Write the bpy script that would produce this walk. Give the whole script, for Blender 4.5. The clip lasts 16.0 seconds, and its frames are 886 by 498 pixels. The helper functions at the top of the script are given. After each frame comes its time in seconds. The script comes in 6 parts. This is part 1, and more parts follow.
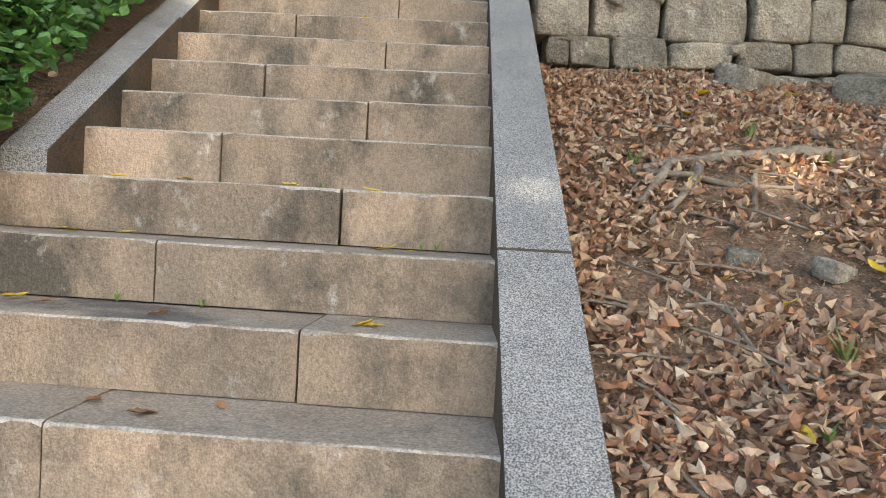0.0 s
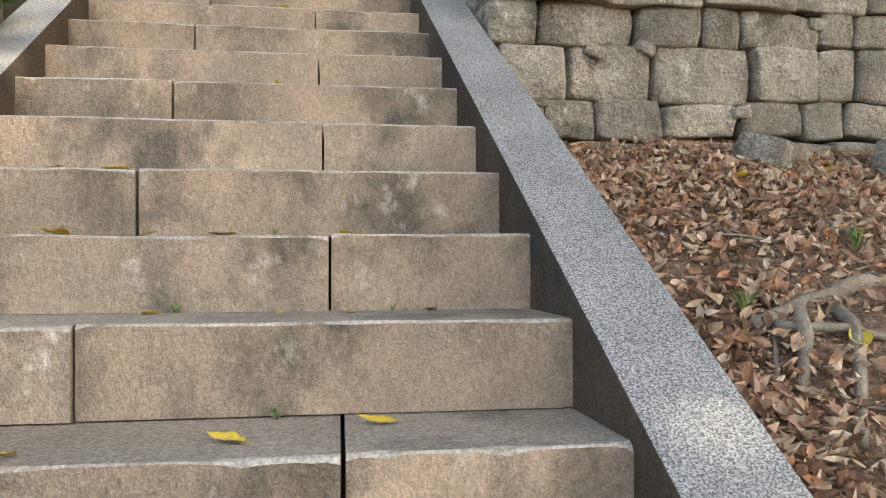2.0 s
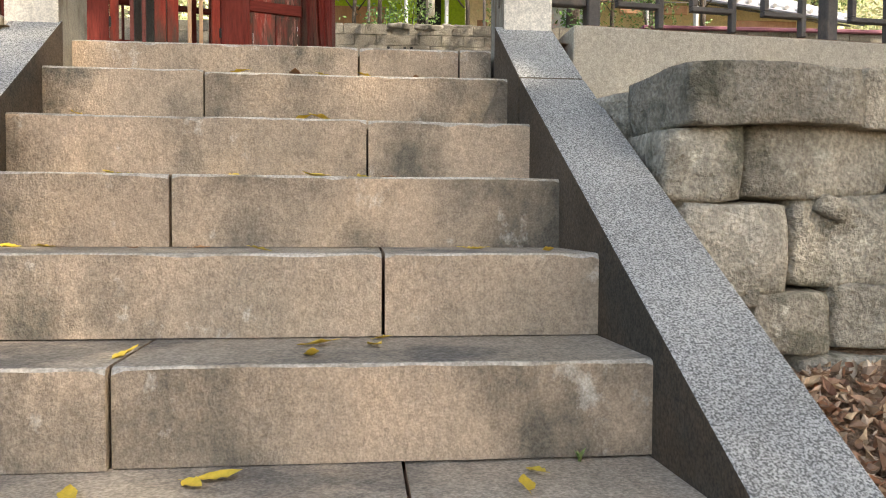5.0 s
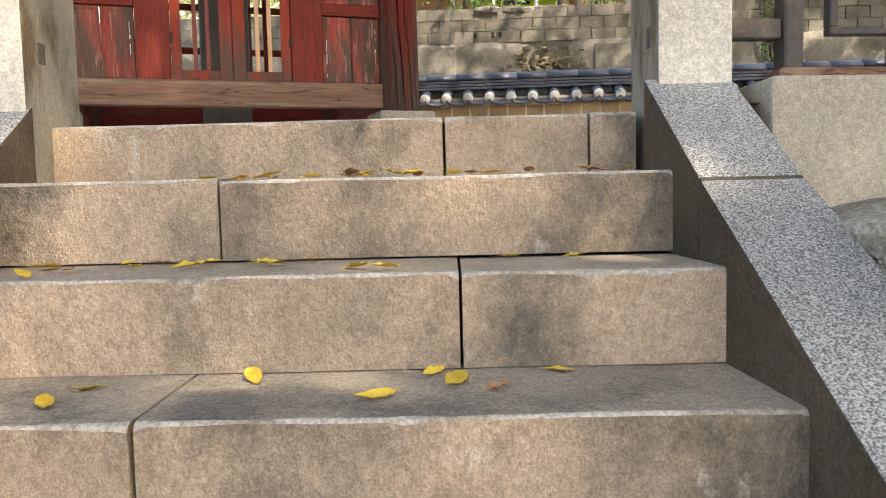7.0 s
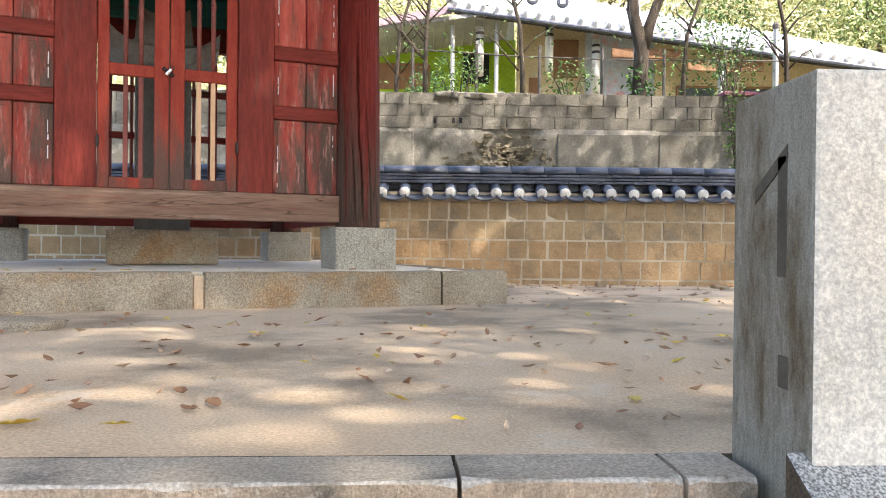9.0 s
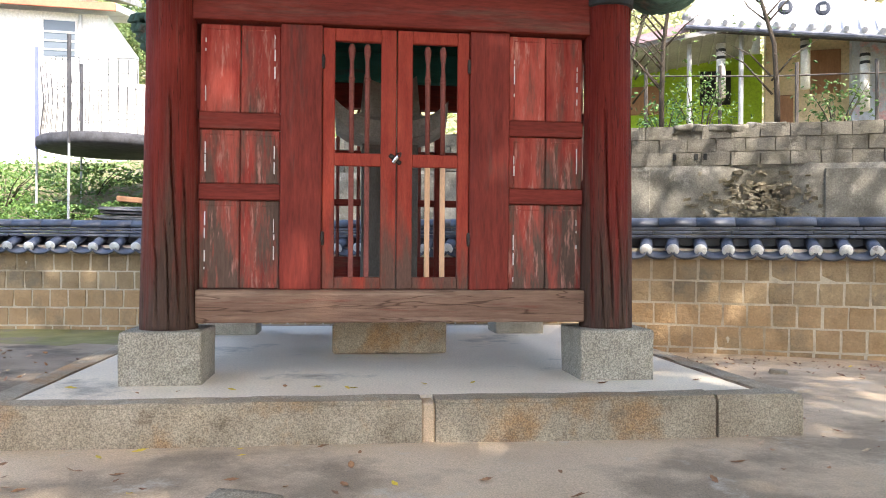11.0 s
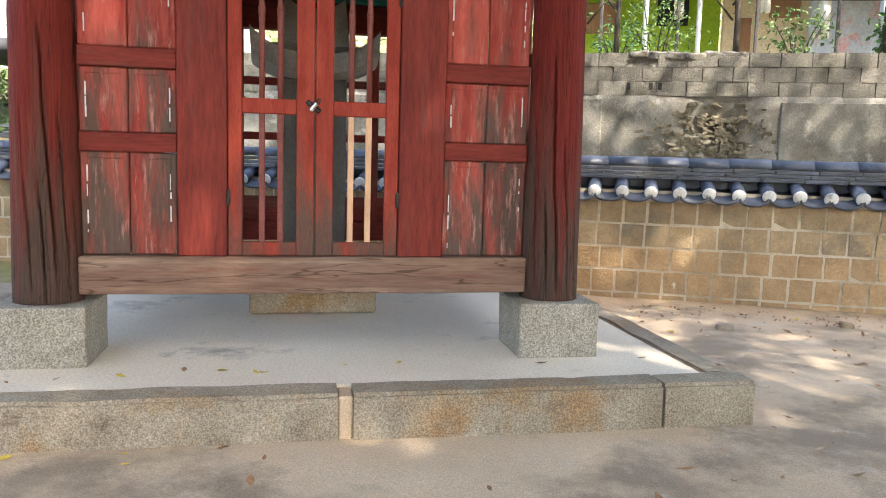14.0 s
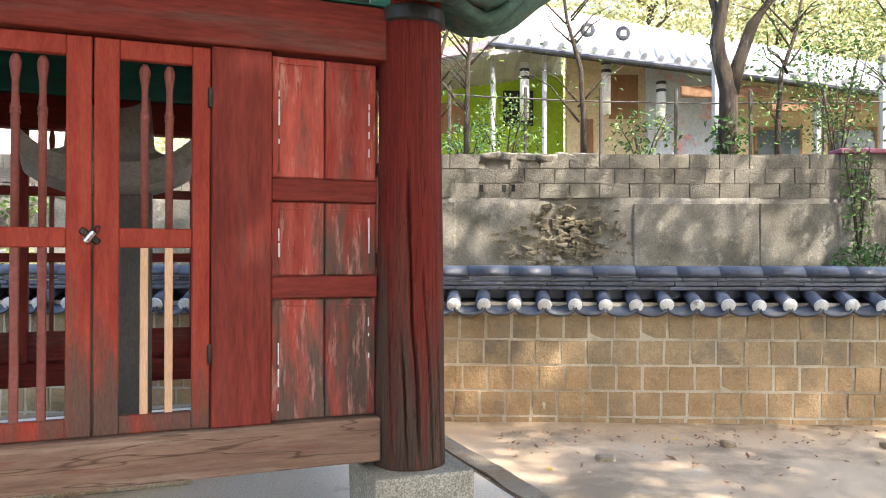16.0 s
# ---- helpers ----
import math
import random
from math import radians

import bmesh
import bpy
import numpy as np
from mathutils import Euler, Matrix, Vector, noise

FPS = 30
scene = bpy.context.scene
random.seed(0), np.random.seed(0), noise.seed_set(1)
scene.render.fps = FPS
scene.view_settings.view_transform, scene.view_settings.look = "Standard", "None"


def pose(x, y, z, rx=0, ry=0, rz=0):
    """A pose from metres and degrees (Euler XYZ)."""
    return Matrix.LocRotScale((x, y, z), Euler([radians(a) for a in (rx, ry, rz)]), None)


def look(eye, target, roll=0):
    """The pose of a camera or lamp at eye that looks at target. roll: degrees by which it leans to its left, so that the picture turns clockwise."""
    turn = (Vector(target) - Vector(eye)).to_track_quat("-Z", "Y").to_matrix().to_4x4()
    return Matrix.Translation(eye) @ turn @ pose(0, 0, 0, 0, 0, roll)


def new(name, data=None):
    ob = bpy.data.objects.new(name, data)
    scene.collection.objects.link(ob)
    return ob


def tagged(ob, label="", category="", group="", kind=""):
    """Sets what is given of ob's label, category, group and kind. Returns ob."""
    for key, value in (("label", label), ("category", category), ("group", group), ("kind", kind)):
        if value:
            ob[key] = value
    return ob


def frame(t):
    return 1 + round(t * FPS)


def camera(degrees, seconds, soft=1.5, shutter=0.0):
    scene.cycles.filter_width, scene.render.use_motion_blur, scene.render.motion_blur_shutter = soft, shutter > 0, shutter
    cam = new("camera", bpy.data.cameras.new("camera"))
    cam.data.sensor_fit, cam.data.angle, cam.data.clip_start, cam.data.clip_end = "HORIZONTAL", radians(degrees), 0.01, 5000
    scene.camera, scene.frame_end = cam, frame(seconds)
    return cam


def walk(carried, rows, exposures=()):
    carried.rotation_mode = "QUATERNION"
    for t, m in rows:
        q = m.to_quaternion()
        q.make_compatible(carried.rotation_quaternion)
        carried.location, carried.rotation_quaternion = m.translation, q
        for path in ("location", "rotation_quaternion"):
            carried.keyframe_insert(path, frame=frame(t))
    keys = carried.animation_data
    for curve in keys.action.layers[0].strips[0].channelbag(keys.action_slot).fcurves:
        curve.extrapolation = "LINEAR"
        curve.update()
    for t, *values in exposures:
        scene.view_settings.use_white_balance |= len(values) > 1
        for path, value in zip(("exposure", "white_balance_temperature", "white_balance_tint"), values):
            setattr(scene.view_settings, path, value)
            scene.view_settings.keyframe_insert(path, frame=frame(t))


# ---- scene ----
cam = camera(59.8, 16.0, soft=1.0)
PATH = [
    (0, (-0.136, -0.086, -1.91), (-0.253, 1.908, -2.002), 3.3),
    (0.5, (-0.404, 0.345, -1.881), (-0.32, 2.343, -1.906), -0.6),
    (1, (-0.502, 0.657, -1.839), (-0.284, 2.645, -1.847), -0.4),
    (1.5, (-0.562, 0.925, -1.72), (-0.338, 2.913, -1.732), -0.4),
    (2, (-0.626, 1.136, -1.526), (-0.36, 3.119, -1.513), -0.1),
    (2.5, (-0.642, 1.389, -1.388), (-0.379, 3.372, -1.406), -0.2),
    (3, (-0.738, 1.596, -1.291), (-0.542, 3.586, -1.297), 0.0),
    (3.2, (-0.76, 1.668, -1.187), (-0.577, 3.659, -1.183), 0.0),
    (5.3, (-0.756, 2.629, -0.645), (-0.542, 4.615, -0.742), 0.4),
    (5.5, (-0.757, 2.71, -0.641), (-0.58, 4.7, -0.744), 0.4),
    (6, (-0.78, 2.902, -0.453), (-0.67, 4.896, -0.56), 1.3),
    (6.5, (-0.754, 3.159, -0.316), (-0.792, 5.151, -0.495), -1.1),
    (7, (-0.752, 3.385, -0.223), (-0.774, 5.379, -0.373), -1.4),
    (7.5, (-0.788, 3.601, -0.083), (-0.753, 5.596, -0.215), 1.1),
    (8, (-0.774, 3.768, 0.131), (-0.907, 5.753, -0.07), -0.9),
    (8.5, (-0.794, 4.013, 0.253), (-0.729, 6.01, 0.16), -0.7),
    (9, (-0.871, 4.149, 0.346), (-0.75, 6.146, 0.338), 0.6),
    (9.5, (-0.946, 4.366, 0.549), (-1.23, 6.345, 0.535), 0.9),
    (11.8, (-1.217, 5.196, 1.124), (-1.785, 7.113, 1.194), 0.2),
    (12, (-1.231, 5.217, 1.149), (-1.911, 7.096, 1.245), 1.2),
    (12.5, (-1.238, 5.218, 1.137), (-2.071, 7.033, 1.234), 3.7),
    (13, (-1.266, 5.285, 1.148), (-1.939, 7.168, 1.134), 2.4),
    (13.5, (-1.161, 5.475, 1.125), (-1.474, 7.438, 0.905), 1.7),
    (14, (-1.137, 5.598, 1.31), (-1.43, 7.563, 1.08), 1.6),
    (14.5, (-1.196, 5.794, 1.42), (-1.375, 7.781, 1.288), 1.8),
    (15, (-1.203, 5.921, 1.501), (-1.211, 7.92, 1.429), 0.7),
    (15.5, (-1.135, 6.267, 1.488), (-1.047, 8.265, 1.489), -0.0),
    (16, (-1.168, 6.543, 1.512), (-1.09, 8.541, 1.527), 0.1),
]
walk(cam, [(t, look(eye, target, roll)) for t, eye, target, roll in PATH], [(0, 2.08, 7300, 10), (3, 2.13, 7300, 10), (6, 2.2, 7500, 12), (8.5, 2.36, 7000, 12), (9.5, 2.42, 6500, 12), (12, 2.35, 6600, 11), (13.5, 2.5, 6700, 10), (16, 2.52, 6700, 11)])

# ---- light ----
SUN_FROM = Vector((0.50, -0.55, 0.85)).normalized()
world = bpy.data.worlds.new("sky")
scene.world = world
world.use_nodes = True
wn = world.node_tree.nodes
sky = wn.new("ShaderNodeTexSky")
sky.sky_type = "NISHITA"
sky.sun_disc = False
sky.sun_elevation = math.asin(SUN_FROM.z)
sky.sun_rotation = math.atan2(SUN_FROM.x, SUN_FROM.y)
sky.air_density, sky.dust_density = 1.0, 2.5
wn["Background"].inputs["Strength"].default_value = 0.15
world.node_tree.links.new(sky.outputs["Color"], wn["Background"].inputs["Color"])
sun = new("sun", bpy.data.lights.new("sun", "SUN"))
sun.data.energy, sun.data.angle, sun.data.color = 2.4, radians(0.8), (1.0, 0.93, 0.82)
sun.matrix_world = look(SUN_FROM * 40, (0, 0, 0))

# ---- materials ----
def mat(name, c1, c2, scale=6.0, rough=0.85, bump=0.3, fine=60.0, stain=None, stain_scale=1.3, stain_at=0.55, stain2=None, vary=0.0,
        island=None, stretch=(1, 1, 1), turn=0.0, speck=0.0, speck_scale=220.0, grad=None, metal=0.0, depth=0.01, soft=0.12, crack=0.0, stain2_at=0.58, spec=None):
    """Two tones by a broad noise, a fine grain, stains with a shape of their own, relief. grad: heights between which the stain fades out."""
    m = bpy.data.materials.new(name)
    m.use_nodes = True
    n, l = m.node_tree.nodes, m.node_tree.links
    b = n["Principled BSDF"]
    b.inputs["Roughness"].default_value, b.inputs["Metallic"].default_value = rough, metal
    b.inputs["Specular IOR Level"].default_value = spec if spec is not None else (0.2 if rough >= 0.8 else 0.5)
    geo = n.new("ShaderNodeNewGeometry")
    mp = n.new("ShaderNodeMapping")
    mp.vector_type = "TEXTURE"
    mp.inputs["Rotation"].default_value = (0, 0, radians(turn))
    mp.inputs["Scale"].default_value = [1 / s for s in stretch]
    l.new(geo.outputs["Position"], mp.inputs["Vector"])

    def noisy(sc, detail=5.0, r=0.6, src=mp):
        t = n.new("ShaderNodeTexNoise")
        t.inputs["Scale"].default_value, t.inputs["Detail"].default_value, t.inputs["Roughness"].default_value = sc, detail, r
        l.new(src.outputs["Vector"] if src is mp else src.outputs["Position"], t.inputs["Vector"])
        return t.outputs["Fac"]

    def ramp(fac, a, z, ca=(0, 0, 0, 1), cz=(1, 1, 1, 1)):
        r = n.new("ShaderNodeValToRGB")
        r.color_ramp.elements[0].position, r.color_ramp.elements[1].position = a, z
        r.color_ramp.elements[0].color, r.color_ramp.elements[1].color = ca, cz
        l.new(fac, r.inputs["Fac"])
        return r.outputs["Color"]

    def mix(kind, fac, a, z):
        x = n.new("ShaderNodeMix")
        x.data_type, x.blend_type = "RGBA", kind
        for socket, value in ((x.inputs[0], fac), (x.inputs[6], a), (x.inputs[7], z)):
            if hasattr(value, "links"):
                l.new(value, socket)
            else:
                socket.default_value = value
        return x.outputs[2]

    col = ramp(noisy(scale), 0.32, 0.68, (*c1, 1), (*c2, 1))
    if island:
        r = n.new("ShaderNodeValToRGB")
        r.color_ramp.interpolation = "LINEAR"
        for i, c in enumerate(island):
            e = r.color_ramp.elements[i] if i < 2 else r.color_ramp.elements.new(i / len(island))
            e.position, e.color = i / len(island), (*c, 1)
        l.new(geo.outputs["Random Per Island"], r.inputs["Fac"])
        col = mix("MIX", 0.85, col, r.outputs["Color"])
    grain = noisy(fine, 4.0, 0.7)
    col = mix("MULTIPLY", 1.0, col, ramp(grain, 0.25, 0.75, (0.72, 0.72, 0.72, 1), (1.2, 1.2, 1.2, 1)))
    if stain:
        mask = ramp(noisy(stain_scale, 7.0, 0.65), stain_at, stain_at + soft)
        if grad:
            xyz = n.new("ShaderNodeSeparateXYZ")
            l.new(geo.outputs["Position"], xyz.inputs[0])
            mr = n.new("ShaderNodeMapRange")
            mr.inputs["From Min"].default_value, mr.inputs["From Max"].default_value = grad
            mr.inputs["To Min"].default_value, mr.inputs["To Max"].default_value = 0.26, -0.20
            l.new(xyz.outputs["Z"], mr.inputs["Value"])
            add = n.new("ShaderNodeMath")
            l.new(noisy(stain_scale, 7.0, 0.65), add.inputs[0])
            l.new(mr.outputs[0], add.inputs[1])
            mask = ramp(add.outputs[0], stain_at, stain_at + soft)
        col = mix("MIX", mask, col, mix("MULTIPLY", 1.0, (*stain, 1), ramp(grain, 0.2, 0.8, (0.6, 0.6, 0.6, 1), (1.3, 1.3, 1.3, 1))))
    if stain2:
        col = mix("MIX", ramp(noisy(stain_scale * 2.7, 8.0, 0.7), stain2_at, stain2_at + 0.14), col, (*stain2, 1))
    if speck:
        s = ramp(noisy(speck_scale, 2.0, 0.5, geo), 0.38, 0.62, (1 - speck, 1 - speck, 1 - speck, 1), (1 + speck, 1 + speck, 1 + speck, 1))
        col = mix("MULTIPLY", 1.0, col, s)
    if vary:
        oi = n.new("ShaderNodeObjectInfo")
        hsv = n.new("ShaderNodeHueSaturation")
        mr = n.new("ShaderNodeMapRange")
        mr.inputs["To Min"].default_value, mr.inputs["To Max"].default_value = 1 - vary, 1 + vary
        l.new(oi.outputs["Random"], mr.inputs["Value"])
        l.new(mr.outputs[0], hsv.inputs["Value"])
        l.new(col, hsv.inputs["Color"])
        col = hsv.outputs["Color"]
    if crack:
        line = n.new("ShaderNodeMath")
        line.operation = "ABSOLUTE"
        off = n.new("ShaderNodeMath")
        off.operation = "SUBTRACT"
        off.inputs[1].default_value = 0.5
        l.new(noisy(crack, 3.0, 0.55), off.inputs[0])
        l.new(off.outputs[0], line.inputs[0])
        split = ramp(line.outputs[0], 0.001, 0.009)
        col = mix("MULTIPLY", 1.0, col, ramp(split, 0.0, 1.0, (0.42, 0.38, 0.36, 1), (1, 1, 1, 1)))
    l.new(col, b.inputs["Base Color"])
    if bump:
        bp = n.new("ShaderNodeBump")
        bp.inputs["Strength"].default_value, bp.inputs["Distance"].default_value = bump, depth
        l.new(grain, bp.inputs["Height"])
        l.new(bp.outputs["Normal"], b.inputs["Normal"])
    return m


M = {
    "step": mat("step_granite", (0.30, 0.245, 0.185), (0.57, 0.425, 0.30), 2.3, 0.9, 0.8, 75, stain=(0.155, 0.135, 0.105), stain_scale=3.0, stain_at=0.48,
                stain2=(0.62, 0.57, 0.49), vary=0.14, speck=0.15, speck_scale=210, depth=0.014, soft=0.17, stretch=(1, 1, 0.75), stain2_at=0.60),
    # Treads greyer than risers: dust, with some sky reflection put into the colour.
    "tread": mat("tread_granite", (0.315, 0.265, 0.205), (0.43, 0.37, 0.295), 2.4, 0.8, 0.6, 60, stain=(0.17, 0.155, 0.135), stain_scale=1.9, stain_at=0.52, vary=0.08, speck=0.22, speck_scale=150),
    # Nosings paler by wear, with the light their edge catches painted in.
    "nosing": mat("worn_lit_nosing", (0.36, 0.325, 0.27), (0.52, 0.48, 0.42), 9, 0.85, 0.5, 60, stain=(0.28, 0.24, 0.19), stain_scale=6, stain_at=0.52, speck=0.2, speck_scale=150),
    # Inner curb faces: brown staining, darkened further with their shade in the colour.
    "curbside": mat("curb_side_shade_stain", (0.066, 0.048, 0.032), (0.114, 0.084, 0.058), 3, 0.9, 0.5, 60, stain=(0.060, 0.051, 0.039), stain_scale=2.2, stain_at=0.5, speck=0.2, speck_scale=150),
    # Post sides: brown stains, plus the shade of side faces in the colour.
    "postside": mat("post_side_shade_stain", (0.232, 0.208, 0.164), (0.320, 0.292, 0.240), 3, 0.9, 0.5, 60, stain=(0.136, 0.100, 0.060), stain_scale=3.0, stain_at=0.5, stretch=(1.5, 1.5, 0.5), speck=0.14),
    # Near-black for joints, and for the painted shade of gaps and cuts.
    "crevice": mat("stone_crevice_shade", (0.07, 0.06, 0.045), (0.12, 0.10, 0.075), 8, 0.95, 0.3, 50),
    "curb": mat("curb_granite", (0.25, 0.25, 0.24), (0.36, 0.355, 0.335), 3, 0.8, 0.5, 90, stain=(0.20, 0.20, 0.185), stain_scale=1.6, stain_at=0.56,
                speck=0.55, speck_scale=230, vary=0.05),
    "post": mat("post_granite", (0.57, 0.525, 0.44), (0.68, 0.635, 0.55), 3, 0.85, 0.45, 60, stain=(0.30, 0.28, 0.235), stain_scale=1.6, stain_at=0.58, speck=0.14, speck_scale=180),
    "plinth": mat("plinth_granite", (0.36, 0.315, 0.25), (0.47, 0.42, 0.34), 2.0, 0.85, 0.5, 60, stain=(0.27, 0.24, 0.20), stain_scale=2.0, stain_at=0.55, speck=0.15),
    "stone": mat("wall_stone", (0.235, 0.21, 0.165), (0.43, 0.39, 0.315), 4.5, 0.9, 1.0, 28, stain=(0.12, 0.115, 0.085), stain_scale=3.4, stain_at=0.545,
                 stain2=(0.58, 0.55, 0.45), vary=0.25, speck=0.2, speck_scale=90, depth=0.035),
    "earth": mat("earth", (0.23, 0.15, 0.10), (0.36, 0.245, 0.165), 3.5, 0.95, 1.0, 45, stain=(0.13, 0.09, 0.062), stain_scale=3.2, stain2=(0.42, 0.33, 0.25), depth=0.03, speck=0.2, speck_scale=110),
    "sand": mat("sandy_yard", (0.60, 0.44, 0.29), (0.70, 0.54, 0.37), 1.3, 0.95, 0.5, 110, stain=(0.36, 0.275, 0.19), stain_scale=0.8, stain_at=0.48,
                stain2=(0.60, 0.52, 0.41), depth=0.008, speck=0.10, speck_scale=140),
    "soil": mat("yard_soil_shaded", (0.27, 0.20, 0.135), (0.39, 0.30, 0.21), 1.6, 0.95, 0.7, 70, stain=(0.15, 0.115, 0.08), stain_scale=0.9, stain_at=0.5, depth=0.012, speck=0.12, speck_scale=120),
    "moss": mat("mossy_yard", (0.16, 0.15, 0.05), (0.27, 0.24, 0.10), 2.0, 0.95, 0.6, 90, stain=(0.22, 0.18, 0.12), stain_scale=1.5, stain_at=0.52, depth=0.01),
    "lime": mat("terrace_lime", (0.76, 0.65, 0.50), (0.83, 0.73, 0.58), 1.2, 0.85, 0.15, 70, stain=(0.42, 0.37, 0.30), stain_scale=1.6, stain_at=0.58),
    "edging": mat("edging_granite", (0.31, 0.25, 0.175), (0.43, 0.36, 0.265), 3.0, 0.85, 0.9, 55, stain=(0.37, 0.235, 0.125), stain_scale=1.8, stain_at=0.52, stain2=(0.19, 0.145, 0.10), speck=0.28,
                  speck_scale=120, vary=0.08, depth=0.015),
    "base": mat("base_granite", (0.31, 0.275, 0.215), (0.41, 0.37, 0.30), 4.0, 0.85, 0.9, 60, stain=(0.22, 0.20, 0.15), stain_scale=2.5, speck=0.34, speck_scale=110, depth=0.012),
    "red": mat("red_paint", (0.142, 0.019, 0.013), (0.222, 0.034, 0.022), 4, rough=0.6, bump=0.6, fine=16, stain=(0.095, 0.045, 0.033), stain_scale=2.2, stain_at=0.55, stretch=(4, 4, 0.5), depth=0.006, soft=0.2, spec=0.2),
    "beam": mat("beam_red", (0.14, 0.019, 0.013), (0.21, 0.033, 0.022), 4, 0.65, 0.6, 16, stain=(0.125, 0.068, 0.05), stain_scale=1.6, stain_at=0.55, stretch=(0.5, 4, 4), turn=19.5, depth=0.006, soft=0.2, spec=0.2),
    "sill": mat("weathered_sill", (0.164, 0.092, 0.064), (0.254, 0.156, 0.107), 3, 0.8, 0.9, 14, crack=1.6, stain=(0.312, 0.213, 0.156), stain_scale=1.8, stain_at=0.52, stretch=(0.4, 5, 5), turn=19.5,
                stain2=(0.180, 0.057, 0.041), depth=0.008, spec=0.2),
    "door": mat("door_red", (0.25, 0.027, 0.016), (0.35, 0.055, 0.03), 6, 0.6, 0.35, 50, stain=(0.12, 0.062, 0.045), stain_scale=2.0, stain_at=0.545, stretch=(3, 3, 0.5), grad=(0.7, 1.9), depth=0.005, soft=0.2, spec=0.2),
    "panel": mat("panel_red", (0.24, 0.023, 0.015), (0.43, 0.095, 0.068), 3, 0.65, 0.8, 15, stain=(0.105, 0.066, 0.05), stain_scale=2.3, stain_at=0.515, stretch=(4, 4, 0.6), grad=(0.0, 3.6), soft=0.16,
                 stain2=(0.44, 0.21, 0.165), vary=0.16, depth=0.007, stain2_at=0.555, spec=0.2),
    "column": mat("column_red", (0.165, 0.018, 0.012), (0.24, 0.031, 0.021), 5, 0.7, 1.0, 13, crack=2.4, stain=(0.10, 0.058, 0.042), stain_scale=1.5, stain_at=0.47, stretch=(7, 7, 0.35), grad=(0.4, 2.3), spec=0.2,
                  depth=0.025, soft=0.25, stain2=(0.17, 0.055, 0.04)),
    "spindle": mat("spindle_red", (0.192, 0.056, 0.044), (0.244, 0.081, 0.067), 8, 0.6, 0.25, 60, spec=0.2),
    "newwood": mat("bare_pine", (0.62, 0.36, 0.20), (0.70, 0.43, 0.26), 6, 0.6, 0.2, 60, stretch=(5, 5, 0.4)),
    "green": mat("paint_green", (0.018, 0.14, 0.105), (0.035, 0.21, 0.16), 4, 0.6, 0.25, 40, stain=(0.05, 0.10, 0.085), stain_scale=2.0, stain_at=0.58, stretch=(0.7, 4, 4), turn=19.5),
    "mint": mat("paint_mint", (0.18, 0.48, 0.43), (0.27, 0.60, 0.54), 5, 0.6, 0.2, 40, stain=(0.05, 0.2, 0.17), stain_scale=4, stain_at=0.6),
    "blue": mat("paint_blue", (0.10, 0.13, 0.32), (0.18, 0.22, 0.45), 9, 0.6, 0.2, 40),
    "orange": mat("paint_orange", (0.55, 0.20, 0.10), (0.70, 0.33, 0.18), 9, 0.6, 0.2, 40),
    "ochre": mat("paint_ochre", (0.25, 0.115, 0.055), (0.35, 0.17, 0.08), 9, 0.6, 0.2, 40, stain=(0.06, 0.16, 0.12), stain_scale=14, stain_at=0.55),
    "black": mat("paint_black", (0.012, 0.012, 0.014), (0.03, 0.03, 0.03), 9, 0.55, 0.2, 40),
    "white": mat("paint_white", (0.68, 0.66, 0.62), (0.78, 0.76, 0.72), 6, 0.6, 0.2, 40),
    "carve": mat("carved_green", (0.05, 0.10, 0.08), (0.10, 0.19, 0.15), 12, 0.75, 0.7, 45, stain=(0.15, 0.12, 0.095), stain_scale=5, stain_at=0.52, depth=0.01),
    "tile": mat("roof_tile", (0.038, 0.046, 0.07), (0.085, 0.098, 0.135), 6, 0.36, 0.35, 70, stain=(0.15, 0.157, 0.18), stain_scale=3, stain_at=0.58, vary=0.2),
    "lip": mat("tile_lip_plaster", (0.58, 0.58, 0.57), (0.74, 0.74, 0.73), 14, 0.8, 0.3, 70, stain=(0.30, 0.30, 0.31), stain_scale=9, stain_at=0.6),
    "brick": mat("wall_block", (0.30, 0.215, 0.125), (0.43, 0.32, 0.195), 4, 0.9, 0.8, 45, stain=(0.25, 0.20, 0.14), stain_scale=2.4, stain_at=0.5, vary=0.14, speck=0.14, depth=0.012),
    "warmbrick": mat("warm_wall_block", (0.37, 0.24, 0.125), (0.49, 0.34, 0.195), 4, 0.9, 0.8, 45, stain=(0.31, 0.225, 0.135), stain_scale=2.4, stain_at=0.52, vary=0.07, speck=0.12, depth=0.012),
    "mortar": mat("mortar", (0.56, 0.49, 0.375), (0.66, 0.59, 0.47), 3, 0.9, 0.4, 60, stain=(0.35, 0.28, 0.19), stain_scale=0.9, stain_at=0.5),
    "palebrick": mat("pale_block", (0.45, 0.44, 0.41), (0.58, 0.57, 0.54), 4, 0.9, 0.6, 45, stain=(0.36, 0.33, 0.28), stain_scale=2.4, stain_at=0.5, vary=0.12),
    "block": mat("concrete_block", (0.167, 0.153, 0.126), (0.273, 0.253, 0.218), 2.2, 0.9, 0.9, 40, stain=(0.114, 0.106, 0.079), stain_scale=2.2, stain_at=0.46, soft=0.2, vary=0.2, speck=0.12, speck_scale=80, depth=0.015),
    "render": mat("cement_render", (0.115, 0.105, 0.085), (0.30, 0.28, 0.24), 1.5, 0.9, 0.5, 45, stain=(0.095, 0.092, 0.07), stain_scale=1.9, stain_at=0.50, soft=0.26,
                  stain2=(0.36, 0.335, 0.29), depth=0.014, stretch=(1, 1, 0.9), stain2_at=0.54, speck=0.12, speck_scale=60),
